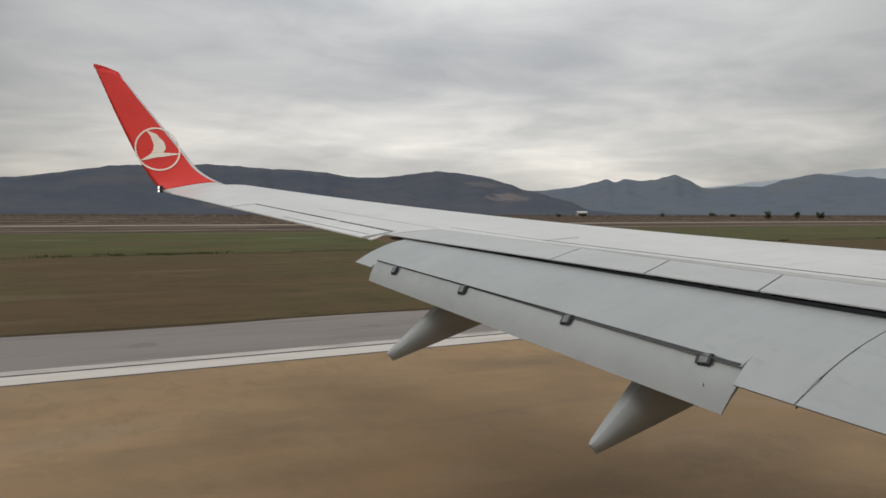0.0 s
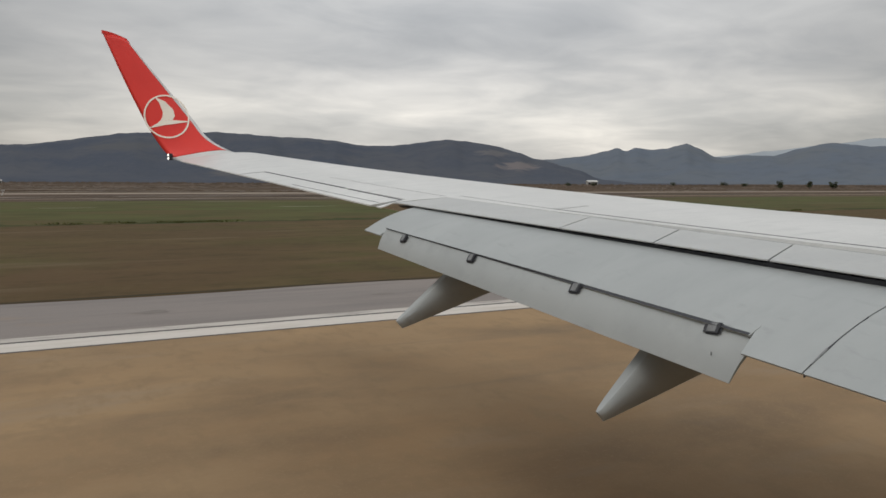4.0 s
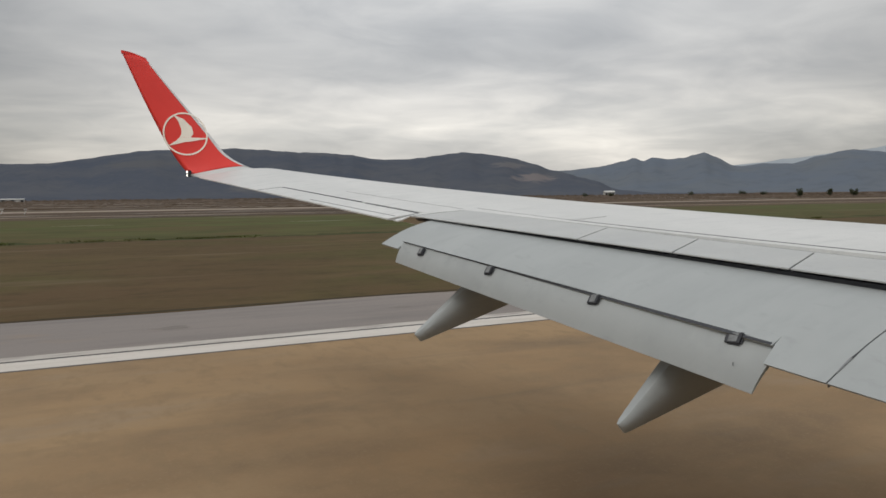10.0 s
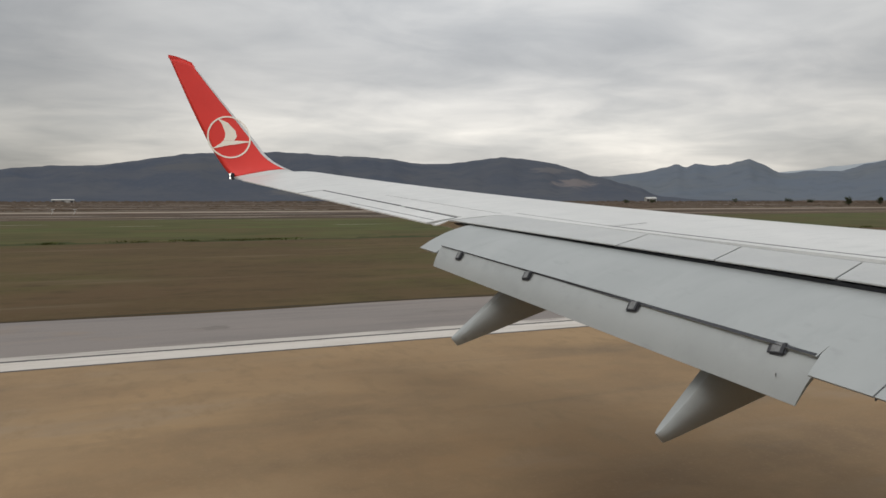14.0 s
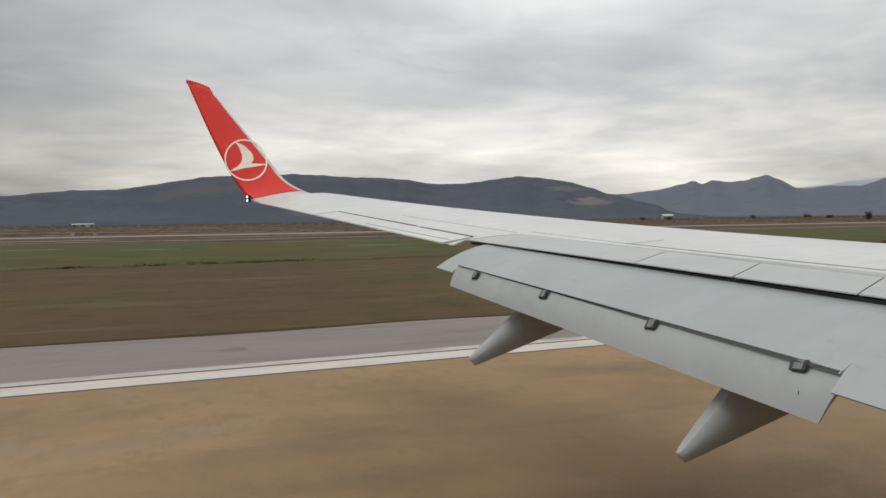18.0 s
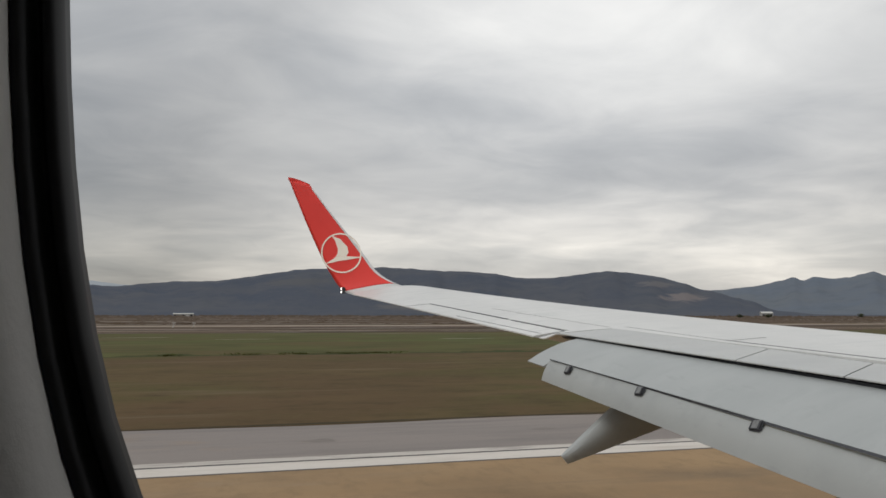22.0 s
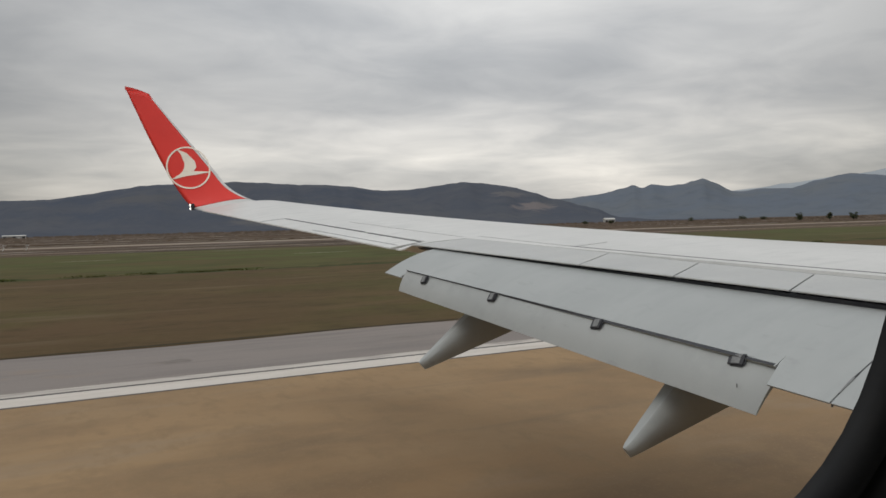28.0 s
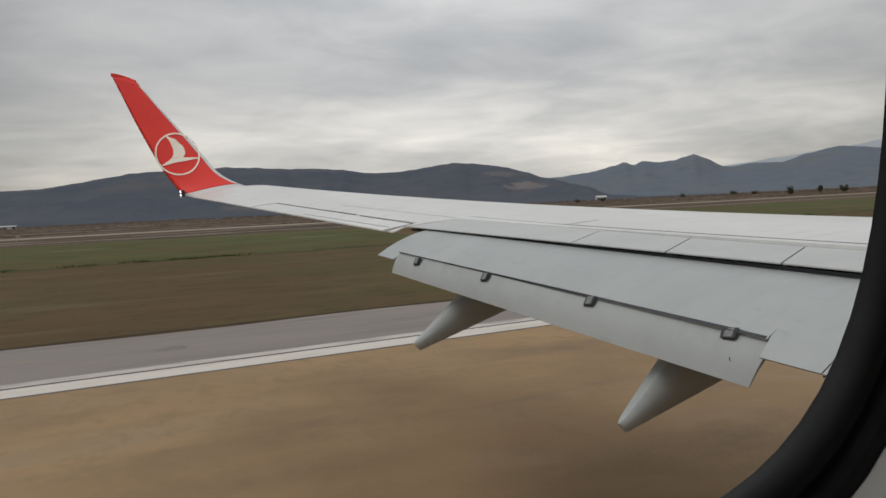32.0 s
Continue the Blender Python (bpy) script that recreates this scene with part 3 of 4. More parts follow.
# Winglet: a lens-shaped blade sweeping up from the tip.
LE_CURVE = [(4.155, 16.8, 3.85), (3.75, 16.98, 3.96), (3.41, 17.12, 4.07), (3.08, 17.27, 4.30), (2.83, 17.44, 4.67), (2.48, 17.62, 5.15), (2.10, 17.76, 5.66), (1.735, 17.9, 6.17)]
TE_CURVE = [(2.46, 16.8, 3.837), (2.40, 16.98, 3.86), (2.335, 17.12, 3.92), (2.21, 17.26, 4.09), (1.99, 17.42, 4.50), (1.69, 17.62, 5.21), (1.49, 17.76, 5.74), (1.29, 17.9, 6.285)]
THICK = [0.17, 0.15, 0.13, 0.10, 0.085, 0.07, 0.055, 0.045]


def refine(curve, n=4):
    out = []
    pts = [Vector(p) for p in curve]
    for i in range(len(pts) - 1):
        p0, p1, p2, p3 = pts[max(i - 1, 0)], pts[i], pts[i + 1], pts[min(i + 2, len(pts) - 1)]
        for k in range(n):
            t = k / n
            out.append(0.5 * (2 * p1 + (p2 - p0) * t + (2 * p0 - 5 * p1 + 4 * p2 - p3) * t * t + (3 * p1 - p0 - 3 * p2 + p3) * t ** 3))
    return out + [pts[-1]]


LEC, TEC = refine(LE_CURVE), refine(TE_CURVE)
THK = [lerp(THICK[int(i // 4)], THICK[min(int(i // 4) + 1, 7)], (i % 4) / 4) for i in range(len(LEC))]


def winglet_normal(i):
    """The blade's inboard-facing normal at station i."""
    j, k = max(i - 1, 0), min(i + 1, len(LEC) - 1)
    along = (LEC[k] + TEC[k]) - (LEC[j] + TEC[j])
    n = (LEC[i] - TEC[i]).cross(along).normalized()
    return n if n.z > 0 or n.y < 0 else -n


def blade_point(i, c, side):
    th = THK[i] * (0.5 * math.sin(math.pi * min(1, c) ** 0.6)) * side
    return LEC[i].lerp(TEC[i], c) + winglet_normal(i) * th


def blade(i0, i1, c0=0.0, c1=1.0, grow=0.0, top_cut=False):
    cs = [lerp(c0, c1, k / 10) for k in range(11)]
    rings = []
    for i in range(i0, i1 + 1):
        n = winglet_normal(i)
        ring = [blade_point(i, c, 1) + n * grow for c in cs] + [blade_point(i, c, -1) - n * grow for c in reversed(cs[1:-1] if c0 == 0 else cs)]
        rings.append(ring)
    return loft(rings)


last = len(LEC) - 1
winglet = part("winglet", blade(7, last), red_paint, airliner, "red painted upswept winglet", smooth=True)
part("winglet_root", blade(0, 7), wing_paint, winglet, "grey blended root of the winglet", smooth=True)
part("leading_edge", blade(7, last - 1, 0.0, 0.08, 0.004), pale_edge_mat, winglet, "pale unpainted leading edge", smooth=True)
tip_cap = [TEC[-1] + Vector((-0.004, 0, -0.006)), LEC[-1]]
rings = []
for f in (0, 0.25, 0.5, 0.75, 1.0):
    p = tip_cap[0].lerp(tip_cap[1], f)
    h = 0.035 * math.sin(math.pi * (0.25 + 0.75 * f)) + 0.01
    rings.append([p + Vector((0, -0.02, -0.03)), p + Vector((0, -0.015, h)), p + Vector((0, 0.015, h)), p + Vector((0, 0.02, -0.03))])
part("tip_cap", loft(rings), red_paint, winglet)


def on_blade(x, z):
    """The point of the winglet's inboard face at fore-and-aft x and height z, just proud of the paint."""
    best = min(range(len(LEC)), key=lambda i: abs(lerp(LEC[i].z, TEC[i].z, min(1, max(0, (LEC[i].x - x) / (LEC[i].x - TEC[i].x)))) - z))
    lo, hi = max(best - 1, 0), min(best + 1, last)
    cand = []
    for i in (lo, best, hi):
        c = min(1, max(0, (LEC[i].x - x) / (LEC[i].x - TEC[i].x)))
        p = blade_point(i, c, 1)
        cand.append((p.z, p.y))
    cand.sort()
    zs, ys = [a for a, _ in cand], [b for _, b in cand]
    y = float(np.interp(z, zs, ys))
    return Vector((x, y - 0.012, z))


def badge(points_of):
    """A thin raised plate on the winglet's face from a grid of (x, z) rows."""
    bm = bmesh.new()
    rows = [[bm.verts.new(on_blade(x, z)) for x, z in row] for row in points_of]
    for a, b in zip(rows, rows[1:]):
        for i in range(len(a) - 1):
            bm.faces.new((a[i], a[i + 1], b[i + 1], b[i]))
    r = bmesh.ops.extrude_face_region(bm, geom=bm.faces[:])
    bmesh.ops.translate(bm, vec=(0, 0.02, 0), verts=[v for v in r["geom"] if isinstance(v, bmesh.types.BMVert)])
    return bm


CX, CZ, RX, RZ = 2.352, 4.697, 0.418, 0.425
ring_rows = [[(CX + math.cos(a) * RX * k, CZ + math.sin(a) * RZ * k) for k in (0.93, 1.0)] for a in [2 * math.pi * i / 72 for i in range(73)]]
part("badge_ring", badge(ring_rows), cream_paint, winglet, "cream ring painted on the red winglet")
SAIL_L = [(-0.165, -0.27), (0.0, -0.19), (0.19, -0.17), (0.55, -0.27), (0.88, -0.46)]
SAIL_R = [(-0.165, 0.23), (0.03, 0.35), (0.29, 0.31), (0.65, 0.02), (0.88, -0.44)]
bird = []
for k in range(21):
    v = lerp(-0.165, 0.88, k / 20)
    xl, xr = smooth_table(v, SAIL_L), smooth_table(v, SAIL_R)
    bird.append([(CX + lerp(xl, xr, h) * RX, CZ + v * RZ) for h in (0, 0.33, 0.66, 1)])
part("badge_sail", badge(bird), cream_paint, winglet, "cream curved shape inside the ring")
STROKE_TOP = [(-0.76, -0.51), (-0.46, -0.34), (-0.27, -0.17), (0.24, -0.17), (0.90, -0.19)]
STROKE_LOW = [(-0.76, -0.54), (0.07, -0.37), (0.90, -0.24)]
wing_shape = []
for k in range(25):
    u = lerp(-0.76, 0.90, k / 24)
    lo, hi = smooth_table(u, STROKE_LOW), smooth_table(u, STROKE_TOP)
    wing_shape.append([(CX + u * RX, CZ + lerp(lo, hi, h) * RZ) for h in (0, 0.5, 1)])
part("badge_stroke", badge(wing_shape), cream_paint, winglet, "cream tapering stroke inside the ring")

part("lamp_housing", box((0.07, 0.06, 0.13), (2.35, 17.10, 3.915), 0.012), dark_gap, winglet, "dark housing of the tail lamps")
for z in (3.882, 3.948):
    part("position_lamp", box((0.03, 0.045, 0.05), (2.305, 17.10, z), 0.01), lens_mat, winglet, "small lit white position lamp")


# Flaps, lowered for landing.
def flap_front(y):
    return Vector((te_x(y) + 0.02, y, te_z(min(y, 10.4)) - lerp(0.095, 0.04, min(1, max(0, (y - 5) / 5)))))


def flap_rear(y):
    f = (10.07 - y) / 4.92
    return Vector((lerp(3.473, 4.21, f), y, lerp(3.004, 2.515, f)))


def flap_skin(y, s):
    """Upper skin of the main flap: s from its hidden nose (below 0) over the spoiler's rear edge (0) to its rear edge (1)."""
    a, b = flap_front(y), flap_rear(y)
    bulge = 0.16 * (b - a).length * (1 - (2 * max(s, -0.3) - 0.9) ** 2 / 1.21) * 0.42
    p = a.lerp(b, s)
    return p + Vector((0, 0, bulge - 0.012 * max(0, -s) * 6))


def main_flap(ys, tail=1.0, lean=0.0):
    """lean: how far the rear corner of the first ring is drawn inboard."""
    rings = []
    for k, y in enumerate(ys):
        up = [flap_skin(y - (lean * max(0, s - 0.80) / 0.2 if k == 0 else 0), s) for s in (-0.28, -0.2, -0.1, 0.0, 0.12, 0.25, 0.4, 0.55, 0.66, 0.75, 0.82, tail)]
        low = [p + Vector((0.01, 0, -0.012 - 0.13 * (1 - k / 11) ** 0.7)) for k, p in enumerate(up)][::-1]
        rings.append(up + low[:-1])
    return loft(rings)


flap_bm = main_flap([10.07, 9.9, 9.725])
merge(flap_bm, main_flap([9.725, 9.2, 8.4, 7.6, 6.8, 6.0, 5.215], 0.86))
merge(flap_bm, main_flap([5.215, 4.95, 4.735], 1.0, 0.06))
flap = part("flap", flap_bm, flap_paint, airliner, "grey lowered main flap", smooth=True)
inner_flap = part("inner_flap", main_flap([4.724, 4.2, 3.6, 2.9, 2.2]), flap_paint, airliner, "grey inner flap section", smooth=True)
for ob in (flap, inner_flap):
    ob.data.set_sharp_from_angle(angle=radians(30))
rings = []
for s in (0.0, 0.2, 0.4, 0.6, 0.8, 0.985):
    p = flap_skin(4.729, s) + Vector((0, 0, -0.010))
    rings.append([p + Vector((0, 0.005, 0)), p + Vector((0, -0.005, 0)), p + Vector((0, -0.005, -0.03)), p + Vector((0, 0.005, -0.03))])
part("flap_gap", loft(rings), dark_gap, flap, "dark gap between the flap sections")
part("gap_hinge", cylinder(0.003, 0.008, flap_skin(4.729, 0.45), flap_skin(4.729, 0.80), 8), dark_gap, flap)
part("gap_hinge", cylinder(0.011, 0.005, flap_skin(4.729, 0.80), flap_skin(4.729, 0.93), 8), block_mat, flap)
# near-black fill behind the spoilers; the cove's shade is put into its colour
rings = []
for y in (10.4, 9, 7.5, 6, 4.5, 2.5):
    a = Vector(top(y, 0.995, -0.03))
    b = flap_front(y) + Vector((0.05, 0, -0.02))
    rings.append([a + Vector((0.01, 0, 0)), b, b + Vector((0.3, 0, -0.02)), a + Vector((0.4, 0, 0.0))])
part("cove", loft(rings), dark_gap, wing, "near-black sheet standing for the shade in the cove ahead of the flap")


def hinge_line(y):
    f = (9.71 - y) / 4.47
    return Vector((lerp(3.61, 4.42, f), y, lerp(3.05, 2.635, f)))


def aft_tail(y):
    f = (9.71 - y) / 4.47
    return Vector((lerp(3.489, 4.22, f), y, lerp(2.818, 2.28, f)))


def aft_flap(ys):
    """The last ring leans: its hinge end reaches further inboard than its tail."""
    rings = []
    for y in ys:
        a, b = hinge_line(y if y > 5.3 else 5.16), aft_tail(y)
        n = Vector((-(b - a).z, 0, (b - a).x)).normalized()
        if n.z < 0:
            n = -n
        L = (b - a).length
        off = lambda s: a.lerp(b, s) + n * (0.10 * L * math.sin(math.pi * min(1, max(0, s * 0.8 + 0.12))) - 0.012)
        up = [off(s) for s in (0.0, 0.1, 0.25, 0.45, 0.65, 0.85, 1.0)]
        low = [p - n * (0.09 * L * (1 - k / 6) + 0.008) for k, p in enumerate(up)][::-1]
        rings.append(up + low)
    return loft(rings)


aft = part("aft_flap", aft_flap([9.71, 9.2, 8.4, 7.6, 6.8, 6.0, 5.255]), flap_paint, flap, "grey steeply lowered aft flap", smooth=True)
aft.data.set_sharp_from_angle(angle=radians(30))
rings = []
for y in (9.70, 8.6, 7.5, 6.4, 5.226):
    a, b = hinge_line(y), aft_tail(y)
    d = (b - a).normalized()
    p = flap_skin(y, 0.842) + Vector((0, 0, 0.003))
    q = a + d * lerp(0.010, 0.022, (9.7 - y) / 4.5) + Vector((-0.022, 0, 0.014))
    e = flap_skin(y, 0.86) + Vector((-0.004, 0, 0.004))
    rings.append([p, e, q, q + Vector((0.06, 0, -0.03)), p + Vector((0.06, 0, -0.03))])
part("hinge_gap", loft(rings), dark_gap, flap)
for y, w in ((9.29, 0.11), (8.15, 0.12), (6.80, 0.13), (5.50, 0.15)):
    a, b = hinge_line(y), aft_tail(y)
    d = (b - a).normalized()
    n = Vector((-d.z, 0, d.x))
    n = n if n.z > 0 else -n
    across = Vector((0.15, -1, 0.085)).normalized()
    m = Matrix((across, d, across.cross(d))).transposed().to_4x4()
    at = a + d * 0.058 + Vector((-0.02, 0, 0.004)) + n * 0.008
    socket = part("hinge_socket", box((w, 0.10, 0.03), at + d * 0.006, 0.014, m), dark_gap, flap, "dark hinge cut-out in the flap")
    part("hinge_block", box((w * 0.58, 0.080, 0.02), at + n * 0.007 + d * 0.001, 0.008, m), block_mat, flap)
for y, s in ((5.42, 0.62),):
    a = hinge_line(y).lerp(aft_tail(y), s)
    part("drain_mark", box((0.008, 0.008, 0.028), a + Vector((-0.045, 0, 0.02)), 0.002), block_mat, aft)


# Canoe fairings under the flap tracks.
def fairing(y, tip_x, tip_z, top_x, top_z, low_x, low_z, w):
    """A pod that tapers aft and down from under the wing."""
    rings = []
    for f in (0.0, 0.03, 0.09, 0.18, 0.3, 0.45, 0.62, 0.8, 1.0):
        x_t, z_t = lerp(tip_x, top_x, f), lerp(tip_z, top_z, f)
        x_l, z_l = lerp(tip_x + 0.07, low_x, f), lerp(tip_z - 0.085, low_z, f)
        hw = w * (0.18 + 0.82 * f ** 0.6) * (1 if f > 0.02 else 0.6)
        tp, lw = Vector((x_t, y, z_t)), Vector((x_l, y, z_l))
        section = ((0.50, 0.0), (0.62, 0.03), (0.95, 0.22), (1.0, 0.38), (0.82, 0.68), (0.42, 0.95), (0.2, 1.0),
                   (-0.2, 1.0), (-0.42, 0.95), (-0.82, 0.68), (-1.0, 0.38), (-0.95, 0.22), (-0.62, 0.03), (-0.50, 0.0))
        ring = [tp.lerp(lw, h) + Vector((0, side * hw, 0)) for side, h in section]
        rings.append(ring)
    return loft(rings)


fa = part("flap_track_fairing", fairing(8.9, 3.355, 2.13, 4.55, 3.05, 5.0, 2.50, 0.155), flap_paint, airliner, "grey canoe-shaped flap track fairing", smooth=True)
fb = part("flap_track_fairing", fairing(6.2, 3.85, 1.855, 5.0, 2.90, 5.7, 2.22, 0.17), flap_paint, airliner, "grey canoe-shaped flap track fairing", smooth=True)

for ob in (fa, fb):
    ob.data.set_sharp_from_angle(angle=radians(24))

# Hull with a row of openings, and the cabin lining round the window.
HULL_Z, HULL_R = 3.45, 1.88
bm = bmesh.new()
SEG = 40
xs = [-5.0 + 0.25 * i for i in range(73)]
rows = []
for k, x in enumerate(xs):
    e = max(0, 6 - k, k - 66) / 6
    taper = math.sqrt(max(0.02, 1 - 0.9 * e * e))
    rows.append([bm.verts.new((x, HULL_R * taper * math.cos(2 * math.pi * i / SEG), HULL_Z + HULL_R * 1.06 * taper * math.sin(2 * math.pi * i / SEG))) for i in range(SEG)])
for k in range(len(xs) - 1):
    for i in range(SEG):
        a = (i + 0.5) * 360 / SEG
        xm = xs[k] + 0.125
        near_window = -0.62 < xm < 0.87 and (a < 48 or a > 345)
        other_window = (a < 18 or 162 < a < 180) and k % 2 == 0 and 8 < k < 64
        if near_window or other_window:
            continue
        j = (i + 1) % SEG
        bm.faces.new((rows[k][i], rows[k][j], rows[k + 1][j], rows[k + 1][i]))
bm.faces.new(rows[0])
bm.faces.new(rows[-1][::-1])
hull = part("fuselage", bm, hull_paint, airliner, "white painted fuselage hull", smooth=True)

WX, WZ, WW, WH = 0.1163, 3.8643, 0.1562, 0.2225


def opening(grow, y, n=96, power=3.3):
    """A rounded ring round the window; the seal is narrower on its aft side."""
    pts = []
    for i in range(n):
        a = 2 * math.pi * i / n
        c, s = math.cos(a), math.sin(a)
        r = (abs(c) ** power + abs(s) ** power) ** (-1 / power)
        g = grow * (0.70 + 0.30 * math.tanh(c * 3)) if grow < 0.03 else grow
        pts.append((WX + (WW + g) * r * c, y, WZ + (WH + g) * r * s))
    return pts


window_frame = part("window_frame", loft([opening(0.20, 1.80), opening(0.0, 1.738), opening(0.0, 1.732), opening(0.002, 1.728), opening(0.006, 1.726), opening(0.009, 1.730), opening(0.011, 1.730),
                                          opening(0.0125, 1.724), opening(0.017, 1.722), opening(0.020, 1.727), opening(0.24, 1.80)], caps=False),
                    rubber, airliner, "black rubber seal round the cabin window", smooth=True)
part("window_reveal", loft([opening(0.0165, 1.730), opening(0.0180, 1.718), opening(0.026, 1.706), opening(0.06, 1.690), opening(0.09, 1.676), opening(0.14, 1.668), opening(0.75, 1.64)], caps=False),
     cabin_plastic, airliner, "off-white moulded window surround", smooth=True)


# ---- things on the airfield ----
def leaf_clump(r, height, count, seed, base=0.0, spread=1.0, leaf=0.12):
    """Many small crossed leaves in an uneven mass with gaps."""
    rr = random.Random(seed)
    lobes = [(rr.uniform(-0.6, 0.6) * r, rr.uniform(-0.6, 0.6) * r, base + height * rr.uniform(0.2, 0.95), r * rr.uniform(0.35, 0.7)) for _ in range(9)]
    verts, faces = [], []
    for _ in range(count):
        cx, cy, cz, cr = rr.choice(lobes)
        d = Vector((rr.gauss(0, 1), rr.gauss(0, 1), rr.gauss(0, 0.8))).normalized() * cr * rr.uniform(0.55, 1.05)
        d.z *= min(1, height / r)
        p = Vector((cx, cy, cz)) + d * spread
        p.z = max(p.z, base + 0.02)
        a = Vector((rr.gauss(0, 1), rr.gauss(0, 1), rr.gauss(0, 1))).normalized() * leaf * rr.uniform(0.6, 1.4)
        b = a.orthogonal().normalized() * leaf * rr.uniform(0.4, 0.9)
        k = len(verts)
        verts += [p - a, p + b, p + a, p - b]
        faces.append((k, k + 1, k + 2, k + 3))
    me = bpy.data.meshes.new("crown")
    me.from_pydata(verts, [], faces)
    return me


def mesh_part(name, me, mat, parent):
    me.materials.append(mat)
    ob = new(name, me)
    ob.parent = parent
    return ob


def shrub(at, r, h, seed, mat, label, group="shrubs in the grass"):
    root = tagged(empty("shrub", at), label, "shrub", group)
    bm = bmesh.new()
    rr = random.Random(seed)
    for _ in range(6):
        tip = Vector((rr.uniform(-0.6, 0.6) * r, rr.uniform(-0.6, 0.6) * r, h * rr.uniform(0.5, 0.9)))
        merge(bm, cylinder(0.03, 0.01, (rr.uniform(-0.1, 0.1), rr.uniform(-0.1, 0.1), 0), tip, 5))
    part("stems", bm, bark_mat, root)
    mesh_part("foliage", leaf_clump(r, h, 420, seed, leaf=0.13), mat, root)
    return root


for k, (x, y, r, h) in enumerate(((62, 92, 1.2, 0.3), (-21, 84, 0.7, 0.2))):
    shrub((x, y, 0.0), r, h, 40 + k, rank_mat, "low rank green shrub in the grass")


def broad_tree(at, h, r, seed, label):
    root = tagged(empty("tree", at), label, "tree", "trees across the airfield")
    rr = random.Random(seed)
    bm = cylinder(0.035 * h, 0.015 * h, (0, 0, -0.2), (0, 0, h * 0.6), 8)
    for _ in range(7):
        a = rr.uniform(0, 6.28)
        merge(bm, cylinder(0.014 * h, 0.004 * h, (0, 0, h * rr.uniform(0.3, 0.55)), (math.cos(a) * r * 0.7, math.sin(a) * r * 0.7, h * rr.uniform(0.6, 0.9)), 6))
    part("trunk", bm, bark_mat, root)
    mesh_part("crown", leaf_clump(r, h * 0.75, 1100, seed, base=h * 0.22, leaf=0.28), leaf_mat, root)
    return root


for k, (az, d, h, r) in enumerate(((51.2, 520, 5.0, 2.3), (53.0, 530, 5.6, 2.0), (54.4, 525, 4.6, 2.4), (47.6, 820, 4.0, 3.4), (49.0, 800, 3.4, 3.0), (38.6, 720, 3.2, 2.6),
                                   (36.8, 760, 3.0, 2.6), (44.2, 900, 3.6, 3.2))):
    broad_tree((d * math.sin(radians(az)), d * math.cos(radians(az)), -0.06), h, r, 60 + k, "small dark tree at the far side of the field")

# far belt of brush and trees at the foot of the hills
verts, faces = [], []
rr = random.Random(11)
for _ in range(7000):
    az = radians(rr.uniform(-35, 72))
    d = rr.choice((rr.uniform(480, 760), rr.uniform(760, 1350)))
    if noise.noise((math.degrees(az) * 0.35, d * 0.006, 0)) < -0.12:
        continue
    h = rr.uniform(0.4, 1.3) * (1.4 if d > 760 else 0.6)
    w = h * rr.uniform(0.8, 2.2)
    x, y = d * math.sin(az), d * math.cos(az)
    k = len(verts)
    tx, ty = math.cos(az), -math.sin(az)
    verts += [(x - tx * w, y - ty * w, -0.06), (x + tx * w, y + ty * w, -0.06), (x + tx * w * 0.6 + 0.3, y + ty * w * 0.6 + 1.5, h * 0.75), (x, y + 2.0, h), (x - tx * w * 0.7, y - ty * w * 0.7 + 1.5, h * 0.6)]
    faces.append((k, k + 1, k + 2, k + 3, k + 4))
me = bpy.data.meshes.new("brush_belt")
me.from_pydata(verts, [], faces)
me.materials.append(brush_mat)
tagged(new("brush_belt", me), "belt of brown winter brush along the foot of the hills", "brush", kind="stuff")


# low rank tussocks along the damp line between the verge and the green belt
verts, faces = [], []
rr = random.Random(61)
for _ in range(420):
    x = rr.uniform(-60, 170)
    if noise.noise((x * 0.05, 3.0, 0)) + 0.4 * noise.noise((x * 0.3, 5.0, 0)) < 0.02:
        continue
    y = 77.6 + 1.6 * noise.noise((x * 0.06, 7, 0)) + rr.gauss(0, 0.7)
    w, h = rr.uniform(0.4, 1.1), rr.uniform(0.05, 0.22)
    for _ in range(26):
        a = rr.uniform(0, 2 * math.pi)
        q = w * math.sqrt(rr.random())
        foot = Vector((x + math.cos(a) * q * 1.6, y + math.sin(a) * q, 0.0))
        tip = foot + Vector((math.cos(a) * h * 0.5, math.sin(a) * h * 0.5, h * rr.uniform(0.5, 1.1)))
        side = Vector((-math.sin(a), math.cos(a), 0)) * rr.uniform(0.03, 0.07)
        k = len(verts)
        verts += [foot - side, foot + side, tip + side * 0.3, tip - side * 0.3]
        faces.append((k, k + 1, k + 2, k + 3))
me = bpy.data.meshes.new("rank_tussocks")
me.from_pydata(verts, [], faces)
me.materials.append(tussock_mat)
tagged(new("rank_tussocks", me), "dark green rank tussocks along the edge of the verge", "grass", kind="stuff")

